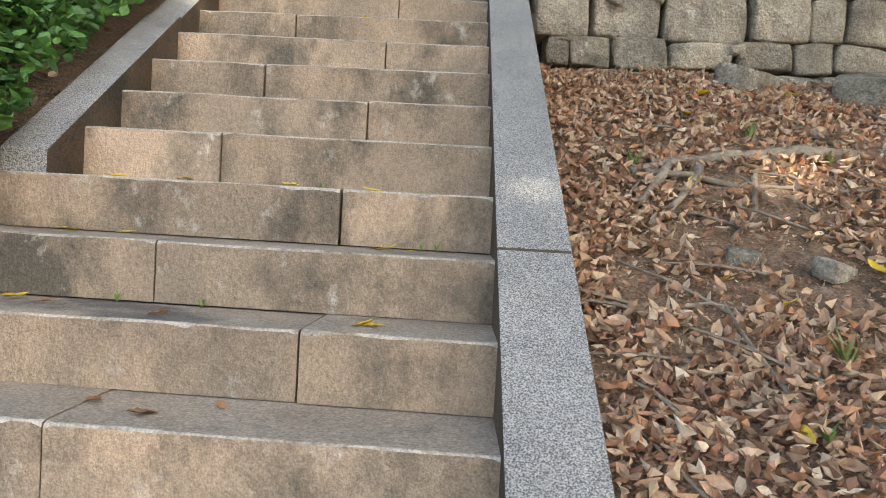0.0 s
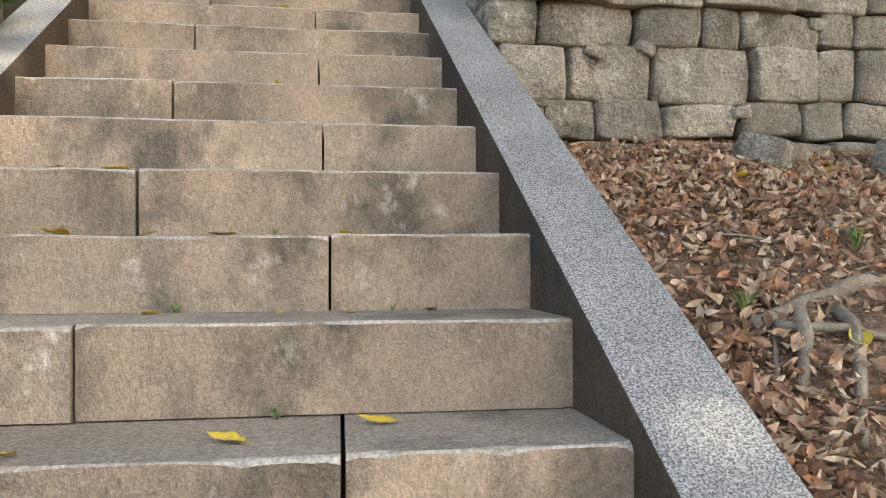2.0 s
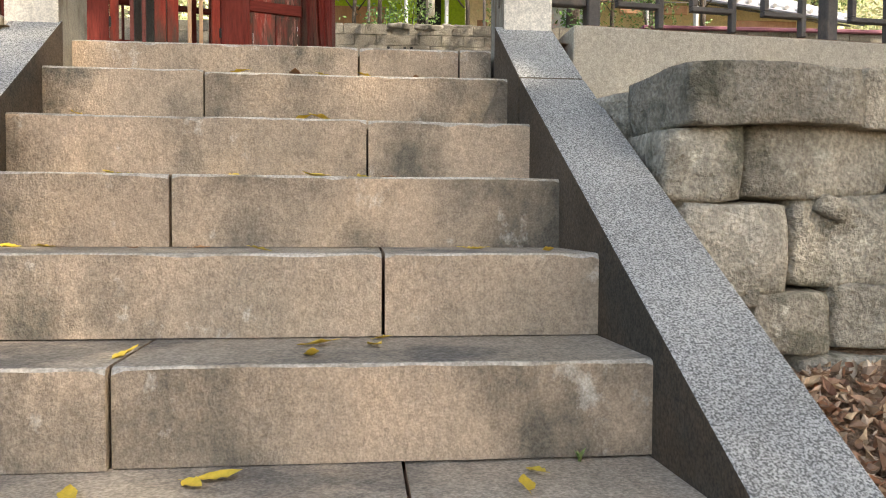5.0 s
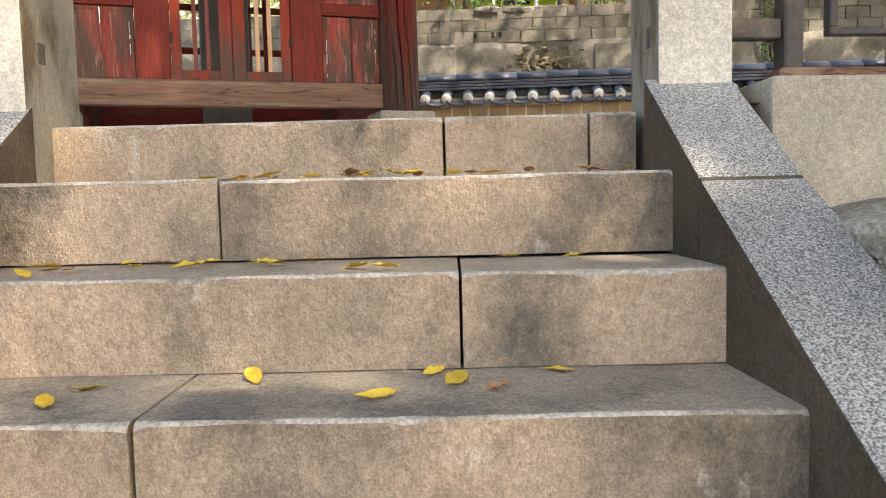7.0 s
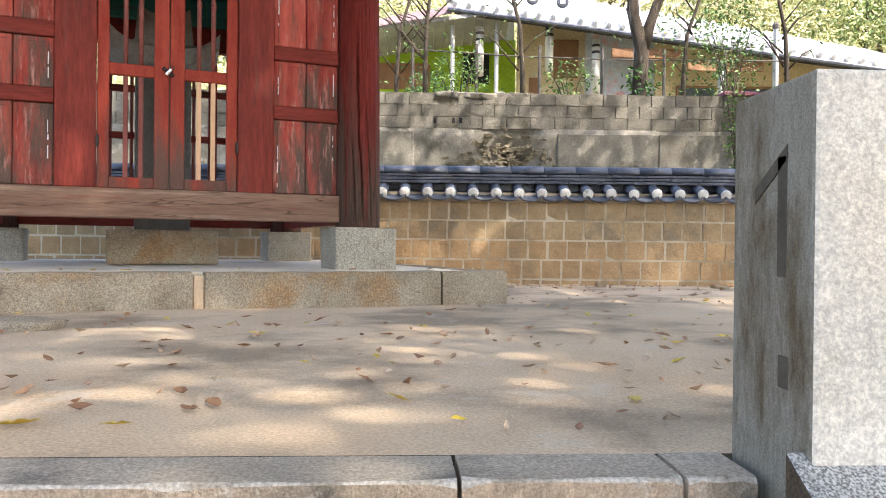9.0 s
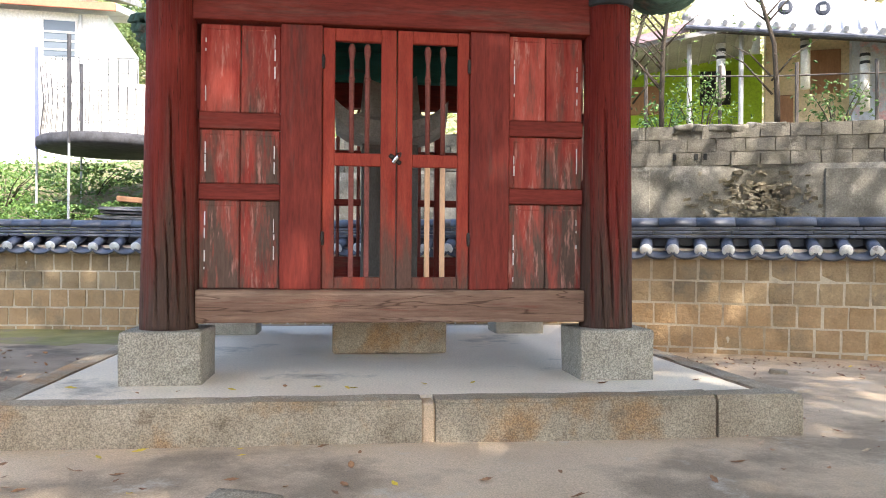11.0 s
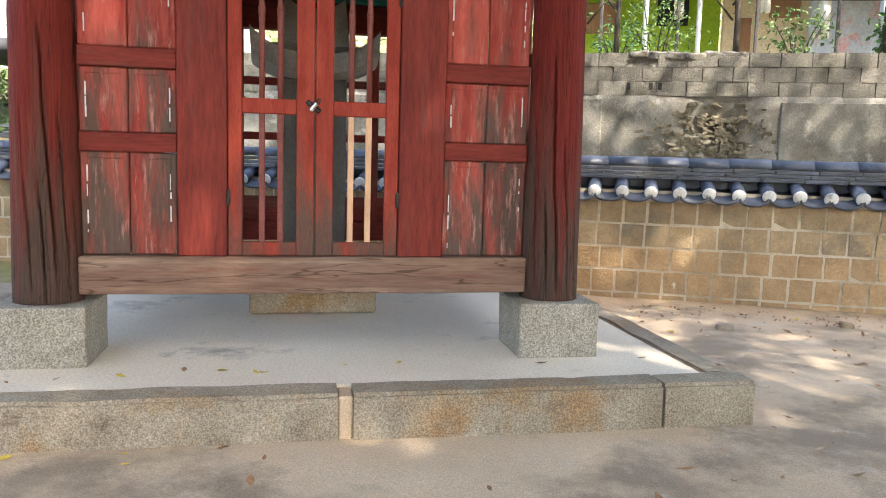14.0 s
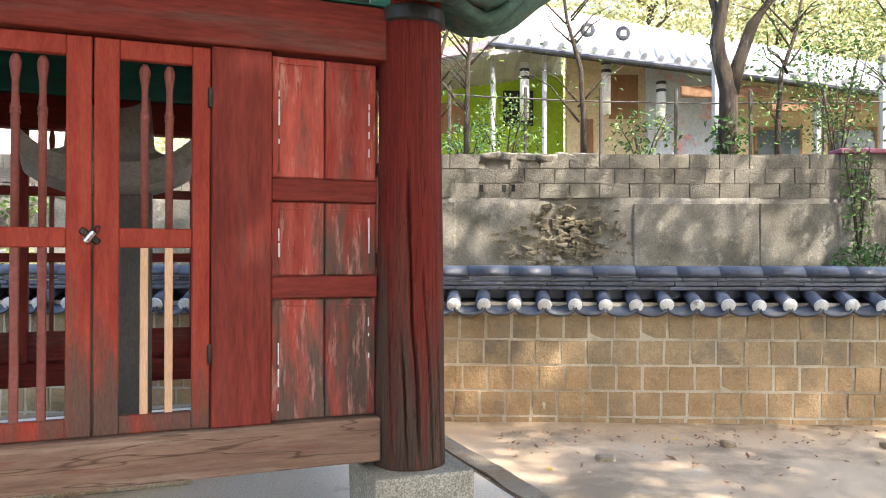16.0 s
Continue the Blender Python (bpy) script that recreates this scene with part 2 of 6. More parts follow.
    "rubble": mat("rubble", (0.15, 0.125, 0.085), (0.30, 0.265, 0.20), 5, 0.95, 0.9, 30, stain=(0.11, 0.10, 0.065), stain_scale=4, vary=0.3, depth=0.02),
    "stele": mat("stele_stone", (0.13, 0.125, 0.11), (0.19, 0.185, 0.165), 2.5, 0.85, 0.5, 50, stain=(0.24, 0.22, 0.18), stain_scale=1.5, stain_at=0.58, speck=0.1, stretch=(2, 2, 0.6)),
    "steleroof": mat("stele_capstone", (0.30, 0.285, 0.25), (0.40, 0.385, 0.345), 3.0, 0.85, 0.6, 50, stain=(0.22, 0.205, 0.175), stain_scale=2.5, speck=0.1),
    "fence": mat("fence_wood", (0.055, 0.048, 0.045), (0.10, 0.085, 0.075), 4, 0.7, 0.4, 50, stain=(0.19, 0.14, 0.10), stain_scale=2.2, stain_at=0.6),
    "iron": mat("iron", (0.03, 0.025, 0.022), (0.06, 0.05, 0.045), 20, 0.45, 0.3, 80, metal=0.8),
    "steel": mat("bright_steel", (0.5, 0.5, 0.5), (0.62, 0.62, 0.6), 20, 0.25, 0.1, 80, metal=1.0),
    "leaf_y": mat("yellow_leaf", (0.62, 0.42, 0.035), (0.78, 0.58, 0.08), 12, 0.6, 0.2, 60, stain=(0.42, 0.22, 0.05), stain_scale=18, stain_at=0.62, vary=0.18),
    "leaf_b": mat("brown_leaf", (0.30, 0.14, 0.06), (0.42, 0.22, 0.10), 12, 0.75, 0.2, 60, stain=(0.16, 0.08, 0.04), stain_scale=18, vary=0.3),
    "litter": mat("leaf_litter", (0.28, 0.17, 0.10), (0.38, 0.24, 0.15), 20, 0.8, 0.2, 60,
                  island=[(0.20, 0.12, 0.08), (0.50, 0.32, 0.205), (0.66, 0.50, 0.35), (0.34, 0.19, 0.12), (0.76, 0.64, 0.48), (0.42, 0.235, 0.15), (0.55, 0.27, 0.14), (0.16, 0.09, 0.06), (0.68, 0.52, 0.34), (0.30, 0.165, 0.11)]),
    "root": mat("root_bark", (0.22, 0.18, 0.135), (0.33, 0.28, 0.22), 8, 0.9, 0.8, 40, stain=(0.15, 0.12, 0.09), stain_scale=4, depth=0.015),
    "bark": mat("bark", (0.055, 0.045, 0.036), (0.12, 0.098, 0.078), 5, 0.95, 1.0, 30, stretch=(4, 4, 0.8), stain=(0.26, 0.24, 0.21), stain_scale=2, stain_at=0.58, depth=0.03),
    "ivy": mat("ivy_leaf", (0.045, 0.12, 0.025), (0.09, 0.21, 0.04), 9, 0.5, 0.2, 60, island=[(0.03, 0.09, 0.02), (0.06, 0.16, 0.03), (0.12, 0.26, 0.05), (0.045, 0.115, 0.03)]),
    "shrub": mat("shrub_leaf", (0.09, 0.20, 0.03), (0.18, 0.32, 0.06), 9, 0.5, 0.2, 60, island=[(0.045, 0.115, 0.03), (0.105, 0.205, 0.045), (0.18, 0.28, 0.07), (0.075, 0.15, 0.035)]),
    "grass": mat("grass_blade", (0.08, 0.17, 0.03), (0.16, 0.28, 0.06), 9, 0.6, 0.1, 60, island=[(0.07, 0.14, 0.03), (0.16, 0.26, 0.06), (0.26, 0.30, 0.10)]),
    # Autumn leaf tones made paler; the background haze is in the colour.
    "autumn": mat("hazed_autumn_leaf", (0.35, 0.30, 0.07), (0.50, 0.42, 0.10), 3, 0.6, 0.1, 60, island=[(0.42, 0.45, 0.22), (0.62, 0.58, 0.33), (0.70, 0.62, 0.38), (0.50, 0.52, 0.28), (0.36, 0.42, 0.20)]),
    "farleaf": mat("far_leaf", (0.10, 0.17, 0.05), (0.19, 0.27, 0.08), 3, 0.6, 0.1, 60, island=[(0.09, 0.16, 0.05), (0.17, 0.25, 0.08), (0.27, 0.33, 0.11), (0.12, 0.19, 0.06)]),
    "hill": mat("hill_soil", (0.14, 0.15, 0.06), (0.25, 0.24, 0.11), 0.3, 0.95, 0.5, 6, stain=(0.30, 0.25, 0.10), stain_scale=0.2, stain_at=0.5),
    "garden": mat("garden_soil", (0.18, 0.16, 0.09), (0.30, 0.26, 0.17), 1.2, 0.95, 0.8, 25, stain=(0.12, 0.17, 0.05), stain_scale=0.9, stain_at=0.48, depth=0.03),
    "whitewall": mat("white_render", (0.74, 0.73, 0.70), (0.82, 0.81, 0.79), 0.5, 0.85, 0.2, 20, stain=(0.62, 0.60, 0.56), stain_scale=0.4, stain_at=0.6),
    "oldwall": mat("old_wall", (0.55, 0.52, 0.47), (0.72, 0.70, 0.66), 0.5, 0.9, 0.5, 14, stain=(0.38, 0.35, 0.31), stain_scale=0.35, stain_at=0.55, stretch=(0.5, 0.5, 1.5), depth=0.02),
    "paleroof": mat("pale_roof", (0.60, 0.60, 0.60), (0.74, 0.74, 0.75), 1.0, 0.6, 0.3, 20, stain=(0.42, 0.41, 0.40), stain_scale=0.7, stain_at=0.6),
    "slate": mat("slate_roof", (0.30, 0.30, 0.31), (0.44, 0.44, 0.45), 1.2, 0.85, 0.4, 30, stain=(0.22, 0.215, 0.21), stain_scale=1.0, stain_at=0.52),
    "fascia": mat("red_fascia", (0.42, 0.13, 0.07), (0.50, 0.18, 0.10), 1.5, 0.6, 0.1, 20),
    "mauve": mat("mauve_fascia", (0.30, 0.20, 0.24), (0.38, 0.27, 0.30), 1.5, 0.6, 0.1, 20),
    "limegreen": mat("lime_wall", (0.26, 0.42, 0.015), (0.34, 0.50, 0.03), 1.2, 0.75, 0.2, 20, stain=(0.20, 0.32, 0.03), stain_scale=1.2, stain_at=0.6),
    "cream": mat("cream_wall", (0.62, 0.50, 0.32), (0.72, 0.60, 0.42), 1.5, 0.8, 0.2, 20, stain=(0.50, 0.36, 0.22), stain_scale=1.5, stain_at=0.6),
    "mural": mat("mural_wall", (0.45, 0.52, 0.66), (0.62, 0.66, 0.74), 1.2, 0.8, 0.2, 20, stain=(0.66, 0.34, 0.38), stain_scale=2.6, stain_at=0.56, stain2=(0.66, 0.58, 0.46)),
    "brownwood": mat("brown_wood", (0.24, 0.12, 0.06), (0.34, 0.18, 0.10), 3, 0.7, 0.3, 30, stretch=(3, 3, 0.5)),
    "greypost": mat("grey_post", (0.36, 0.37, 0.38), (0.46, 0.47, 0.48), 4, 0.5, 0.1, 40),
    # Unlit depth of holes and openings, put into a near-black colour.
    "dark": mat("dark_interior", (0.012, 0.013, 0.014), (0.03, 0.03, 0.03), 2, 0.8, 0.1, 20),
    "net": mat("net_black", (0.05, 0.05, 0.055), (0.09, 0.09, 0.10), 8, 0.8, 0.1, 60),
    "bluepad": mat("blue_pole", (0.12, 0.14, 0.36), (0.17, 0.20, 0.44), 8, 0.6, 0.1, 60),
    "sheet": mat("stacked_sheet", (0.10, 0.10, 0.105), (0.20, 0.20, 0.21), 5, 0.7, 0.4, 40, vary=0.4),
    "terracotta": mat("plum_cap", (0.20, 0.06, 0.10), (0.28, 0.10, 0.14), 3, 0.7, 0.2, 40),
}
glass = bpy.data.materials.new("window_glass")
glass.use_nodes = True
gb = glass.node_tree.nodes["Principled BSDF"]
gb.inputs["Base Color"].default_value, gb.inputs["Roughness"].default_value = (0.10, 0.12, 0.14, 1), 0.08
M["glass"] = glass

# ---- makers ----
def mesh_of(name, bm, material, smooth=False):
    me = bpy.data.meshes.new(name)
    bm.normal_update()
    bm.to_mesh(me)
    bm.free()
    me.materials.append(material)
    if smooth:
        for p in me.polygons:
            p.use_smooth = True
    return me


def part(name, bm, material, parent=None, label="", m=None, smooth=False):
    """One mesh object out of a bmesh, under a thing or a part."""
    ob = new(name, mesh_of(name, bm, material, smooth))
    if parent:
        ob.parent = parent
    if m is not None:
        ob.matrix_basis = m
    return tagged(ob, label)


def share(name, me, parent, m, label=""):
    ob = new(name, me)
    ob.parent = parent
    ob.matrix_basis = m
    return tagged(ob, label)


def thing(name, label, category, m=None, group="", kind=""):
    ob = new(name)
    ob.empty_display_size = 0.1
    if m is not None:
        ob.matrix_basis = m
    return tagged(ob, label, category, group, kind)


def box(bm, lo, hi, bev=0.0, seg=1):
    """A box between two corners, its edges rounded by bev."""
    r = bmesh.ops.create_cube(bm, size=1.0)
    vs = r["verts"]
    for v in vs:
        v.co = Vector([lo[i] + (v.co[i] + 0.5) * (hi[i] - lo[i]) for i in range(3)])
    if bev:
        es = list({e for v in vs for e in v.link_edges})
        bmesh.ops.bevel(bm, geom=es, offset=bev, segments=seg, affect="EDGES", profile=0.5)
    return bm


def boxed(lo, hi, bev=0.0, seg=1):
    return box(bmesh.new(), lo, hi, bev, seg)


def hull8(corners, bev=0.0):
    """A block from its eight corners, the lower four first, both counter-clockwise."""
    bm = bmesh.new()
    v = [bm.verts.new(c) for c in corners]
    for f in ((3, 2, 1, 0), (4, 5, 6, 7), (0, 1, 5, 4), (1, 2, 6, 5), (2, 3, 7, 6), (3, 0, 4, 7)):
        bm.faces.new([v[i] for i in f])
    if bev:
        bmesh.ops.bevel(bm, geom=bm.edges[:], offset=bev, segments=2, affect="EDGES", profile=0.5)
    return bm


def lathe(profile, seg=16, bm=None, off=(0, 0, 0)):
    """A turned body from (radius, height) pairs."""
    bm = bm or bmesh.new()
    rings = [[bm.verts.new((off[0] + r * math.cos(2 * math.pi * i / seg), off[1] + r * math.sin(2 * math.pi * i / seg), off[2] + z)) for i in range(seg)] for r, z in profile]
    for a, b in zip(rings, rings[1:]):
        for i in range(seg):
            bm.faces.new((a[i], a[(i + 1) % seg], b[(i + 1) % seg], b[i]))
    bm.faces.new(rings[0][::-1])
    bm.faces.new(rings[-1])
    return bm


def tube(points, radii, seg=8, bm=None):
    """A tapered limb along points."""
    bm = bm or bmesh.new()
    pts = [Vector(p) for p in points]
    rings = []
    for i, p in enumerate(pts):
        d = (pts[min(i + 1, len(pts) - 1)] - pts[max(i - 1, 0)]).normalized()
        a = d.cross(Vector((0.31, 0.17, 0.93) if abs(d.z) < 0.85 else (0.9, 0.4, 0.1))).normalized()
        b = d.cross(a)
        r = radii[i] if isinstance(radii, (list, tuple)) else radii
        rings.append([bm.verts.new(p + (a * math.cos(2 * math.pi * k / seg) + b * math.sin(2 * math.pi * k / seg)) * r) for k in range(seg)])
    for a, b in zip(rings, rings[1:]):
        for i in range(seg):
            bm.faces.new((a[i], b[i], b[(i + 1) % seg], a[(i + 1) % seg]))
    bm.faces.new(rings[0])
    bm.faces.new(rings[-1][::-1])
    bmesh.ops.recalc_face_normals(bm, faces=bm.faces[:])
    return bm


def rock(w, d, h, rng, rough=0.05, round_=0.35, cuts=3, skewed=0.12):
    """A hewn stone: a box with worn corners and an uneven face."""
    bm = bmesh.new()
    bmesh.ops.create_cube(bm, size=1.0)
    bmesh.ops.subdivide_edges(bm, edges=bm.edges[:], cuts=cuts, use_grid_fill=True)
    off = Vector((rng.random() * 40, rng.random() * 40, rng.random() * 40))
    skew = (rng.uniform(-skewed, skewed), rng.uniform(-skewed, skewed))
    for v in bm.verts:
        c = v.co.copy()
        s = c.normalized() * 0.62
        big = sorted((abs(c.x), abs(c.y), abs(c.z)))
        k = round_ * max(0.0, big[1] - 0.22) / 0.28
        c = c.lerp(s, min(k, 0.6) * 0.5)
        c.x += skew[0] * c.z
        c.z += skew[1] * c.x
        p = Vector((c.x * w, c.y * d, c.z * h))
        q = p * 3.5 + off
        r2, r3 = q * 2.6, q * 7.0
        v.co = p + Vector((noise.noise(q) + 0.4 * noise.noise(r2), noise.noise(q + Vector((9, 0, 0))) + 0.7 * noise.noise(r2) + 0.35 * noise.noise(r3), noise.noise(q + Vector((0, 9, 0))) + 0.3 * noise.noise(r2 + Vector((3, 3, 3))))) * rough
    return bm


def sheet(xs, ys, height, keep=None):
    """A ground sheet over a grid."""
    bm = bmesh.new()
    g = [[bm.verts.new((x, y, height(x, y))) for x in xs] for y in ys]
    for j in range(len(ys) - 1):
        for i in range(len(xs) - 1):
            if keep is None or keep((xs[i] + xs[i + 1]) / 2, (ys[j] + ys[j + 1]) / 2):
                bm.faces.new((g[j][i], g[j][i + 1], g[j + 1][i + 1], g[j + 1][i]))
    return bm


def span(a, b, step):
    n = max(1, round((b - a) / step))
    return [a + (b - a) * i / n for i in range(n + 1)]


def leaves(n, place, size, rng, flat=0.0, curl=0.3, wide=0.5, far=False):
    """n single leaves, each a folded blade of six triangles; place(rng) gives the foot of each and size its length range."""
    verts, faces = [], []
    for _ in range(n):
        p = Vector(place(rng))
        s = rng.uniform(*size)
        if flat:
            t = Euler((rng.gauss(0, flat), rng.gauss(0, flat), rng.uniform(0, 6.28)))
        else:
            t = Euler((rng.uniform(0, 6.28), rng.uniform(0, 6.28), rng.uniform(0, 6.28)))
        c = curl * rng.uniform(0.2, 1.4) * s
        w = wide * s * rng.uniform(0.7, 1.1)
        shape = [(0, -s / 2, c * 0.4), (w * 0.42, -s * 0.22, c * 0.6), (w * 0.46, s * 0.14, c * 0.75), (0, s * 0.5, c), (-w * 0.46, s * 0.12, c * 0.65), (-w * 0.42, -s * 0.2, c * 0.5), (0, 0, 0.0)]
        m = t.to_matrix()
        k = len(verts)
        if far:
            verts += [tuple(p + m @ Vector(shape[j])) for j in (0, 2, 3, 4)]
            faces += [(k, k + 1, k + 2), (k, k + 2, k + 3)]
            continue
        verts += [tuple(p + m @ Vector(q)) for q in shape]
        faces += [(k + i, k + (i + 1) % 6, k + 6) for i in range(6)]
    me = bpy.data.meshes.new("leaves")
    me.from_pydata(verts, [], faces)
    return me


def leafy(name, me, material, parent=None, label="", kind=""):
    me.materials.append(material)
    ob = new(name, me)
    if parent:
        ob.parent = parent
    return tagged(ob, label, kind=kind)


def faced(ob, kinds):
    """Gives the faces that look a certain way a surface of their own."""
    for i, (material, test) in enumerate(kinds):
        ob.data.materials.append(material)
        for p in ob.data.polygons:
            if test(p.normal):
                p.material_index = i + 1


# ---- stairs ----
RISE, TREAD, Y0 = 0.185, 0.30, 2.69


def nosing(y):
    return -9 * RISE + (y - Y0) * RISE / TREAD


def right_x(y):
    return -0.144 - 0.05 * (y - Y0)


def curb_top(y):
    return nosing(y) + 0.055 + max(0, (y - 4.6) * 0.06)




def left_x(y):
    return -1.645 - 0.0495 * (y - Y0)


def worn_block(a, b, y, back, z0, z1, g):
    """A hewn step block: an uneven face and a front edge that is chipped and rounded by use."""
    bm = bmesh.new()
    n = max(2, int((b - a) / 0.022))
    off = Vector((g.random() * 50, g.random() * 50, 0))
    rows = []
    for i in range(n + 1):
        x = a + (b - a) * i / n
        q = Vector((x * 9, 0, 0)) + off
        chip = max(0.0, noise.noise(Vector((x * 14, 3, 0)) + off) - 0.30) * 0.022
        w = 0.006 + 0.004 * noise.noise(q) + chip
        if i in (0, n):
            w += 0.007
        dy = 0.004 * noise.noise(q * 0.5)
        dz = 0.003 * noise.noise(q * 0.4 + Vector((7, 7, 0)))
        rows.append([bm.verts.new(c) for c in ((x, y + dy, z0), (x, y + dy + 0.004 * noise.noise(q * 1.3), (z0 + z1) / 2), (x, y + dy, z1 + dz - w), (x, y + dy + w * 0.35, z1 + dz - w * 0.3),
                                               (x, y + dy + w * 1.1, z1 + dz), (x, (y + back) / 2, z1 + dz * 0.4), (x, back, z1), (x, back, z0))])
    for p, q in zip(rows, rows[1:]):
        for k in range(8):
            bm.faces.new((p[k], q[k], q[(k + 1) % 8], p[(k + 1) % 8]))
    bm.faces.new(rows[0])
    bm.faces.new(rows[-1][::-1])
    bmesh.ops.recalc_face_normals(bm, faces=bm.faces[:])
    return bm


rng = random.Random(5)
stairs = thing("stairs", "worn brown granite stairs between two stone curbs", "stairs", kind="structure")
# Bedding coloured near-black, which paints the shade into the step crevices.
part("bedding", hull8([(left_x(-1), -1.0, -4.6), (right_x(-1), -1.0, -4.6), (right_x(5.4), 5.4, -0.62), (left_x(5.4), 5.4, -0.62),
                       (left_x(-1), -1.0, nosing(-1.0) - 0.27), (right_x(-1), -1.0, nosing(-1.0) - 0.27), (right_x(5.4), 5.4, nosing(5.4) - 0.27), (left_x(5.4), 5.4, nosing(5.4) - 0.27)]), M["crevice"], stairs, "bedding under the steps, dark for the shade in their gaps")
for n in range(-12, 10):
    y, z = Y0 + n * TREAD, (n - 9) * RISE - (0.03 if n == 9 else 0)
    joint = (-0.635 - 0.0145 * n) if n % 2 else (-1.132 - 0.0163 * n)
    back = y + (0.15 if n == 9 else TREAD + 0.05)
    cuts = [left_x(y) - (0.02 if n > -1 else 0.3), joint, right_x(y) + 0.01]
    if n == 9:
        cuts.insert(2, -0.39)
    for i in range(len(cuts) - 1):
        dy, dz = rng.uniform(-0.007, 0.007), rng.uniform(-0.004, 0.004)
        gap = 0.0018 + 0.003 * rng.random()
        ob = part("step_block", worn_block(cuts[i] + gap, cuts[i + 1] - gap, y + dy, back, z - RISE + 0.004, z + dz, rng), M["step"], stairs)
        faced(ob, ((M["nosing"], lambda v: v.y < -0.15 and v.z > 0.15), (M["tread"], lambda v: v.z > 0.95)))

for side, name in ((1, "right"), (-1, "left")):
    curb = thing("stair_curb", "sloping speckled grey granite curb beside the stairs", "curb", kind="structure")
    joints = [-1.0, 0.55, 2.065, 4.93, 5.30] if side == 1 else [2.43, 3.62, 4.6, 5.30]
    for a, b in zip(joints, joints[1:]):
        a, b = a + 0.006, b - 0.006
        xa, xb = (right_x(a), right_x(b)) if side == 1 else (left_x(a) - 0.17, left_x(b) - 0.17)
        wd = 0.21 if side == 1 else 0.17
        za, zb = (curb_top(a), curb_top(b)) if side == 1 else (nosing(a) + 0.055, nosing(b) + 0.07)
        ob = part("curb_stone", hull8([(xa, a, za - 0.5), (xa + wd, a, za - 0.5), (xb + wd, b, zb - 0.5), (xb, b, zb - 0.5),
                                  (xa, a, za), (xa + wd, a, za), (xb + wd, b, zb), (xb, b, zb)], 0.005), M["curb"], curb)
        # Inner faces get the darker copy that carries their shade.
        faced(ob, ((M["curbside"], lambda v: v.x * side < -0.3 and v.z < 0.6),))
        if b < 5.2:
            xc, zc = (right_x(b), curb_top(b)) if side == 1 else (left_x(b) - 0.17, nosing(b) + 0.062)
            z0, z1 = zc - 0.004, zc + 0.0055
            part("joint_mortar", hull8([(xc + 0.004, b - 0.002, zc - 0.45), (xc + wd - 0.004, b - 0.002, zc - 0.45), (xc + wd - 0.004, b + 0.014, zc - 0.45), (xc + 0.004, b + 0.014, zc - 0.45),
                                        (xc + 0.004, b - 0.002, z0), (xc + wd - 0.004, b - 0.002, z0), (xc + wd - 0.004, b + 0.014, z1), (xc + 0.004, b + 0.014, z1)]), M["crevice"], curb, "dark joint between two curb stones")


def granite_post(x, y, w):
    """A square granite gate post; its slot and sockets are dark strips put on later."""
    post = thing("gate_post", "square pale granite post with a cut slot beside the stairs", "stone post", pose(x, y, 0), group="gate posts")
    bm = boxed((-w / 2, -0.10, -0.45), (w / 2, 0.18, 0.62), 0.008, 2)
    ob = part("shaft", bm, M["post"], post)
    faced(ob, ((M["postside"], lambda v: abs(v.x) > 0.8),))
    return post


pr = granite_post(-0.155, 5.37, 0.18)
pl = granite_post(-1.868, 5.37, 0.18)
for post, s in ((pr, -1), (pl, 1)):
    # Dark strips on the inner face paint the shade of the cuts.
    part("slot", boxed((s * 0.086 - 0.006, -0.02, 0.30), (s * 0.086 + 0.006, 0.012, 0.50), 0.003), M["crevice"], post, "worn slot drawn as a dark strip, its shade painted in")
    part("notch", hull8([(s * 0.086 - 0.006, -0.02, 0.49), (s * 0.086 + 0.006, -0.02, 0.49), (s * 0.086 + 0.006, 0.09, 0.425), (s * 0.086 - 0.006, 0.09, 0.425),
                         (s * 0.086 - 0.006, -0.02, 0.515), (s * 0.086 + 0.006, -0.02, 0.515), (s * 0.086 + 0.006, 0.09, 0.45), (s * 0.086 - 0.006, 0.09, 0.45)]), M["crevice"], post, "slanting notch drawn as a strip of painted shade")
    part("socket", boxed((s * 0.086 - 0.006, -0.03, 0.12), (s * 0.086 + 0.006, 0.005, 0.175), 0.003), M["crevice"], post, "square socket drawn as a patch of painted shade")

# ---- retaining walls of field stone ----
def laid_stone(wall, x0, x1, z0, z1, y_at, rng, cap=False):
    w, h, d = x1 - x0, z1 - z0, 0.32
    cx = (x0 + x1) / 2
    bm = rock(w * (0.985 if cap else 0.955), d, h * (1.0 if cap else 0.95), rng, 0.020 if cap else 0.019, 0.12 if cap else 0.5, 12, 0.05)
    part("stone", bm, M["stone"], wall, m=pose(cx, y_at(cx) + d / 2 - 0.035 + rng.uniform(-0.02, 0.02) - (0.04 if cap else 0), (z0 + z1) / 2, 0, rng.uniform(-2, 2), 5), smooth=True)


def field_wall(name, x0, x1, y_at, rng, courses):
    """Courses of field stones: those given by their ends, then more of the same kind out to x1."""
    wall = thing(name, "retaining wall of rough field stones in uneven courses", "stone wall", kind="structure")
    bm = hull8([(x0 + 0.1, y_at(x0) + 0.16, -2.0), (x1, y_at(x1) + 0.16, -2.0), (x1, y_at(x1) + 0.55, -2.0), (x0 + 0.1, y_at(x0) + 0.55, -2.0),
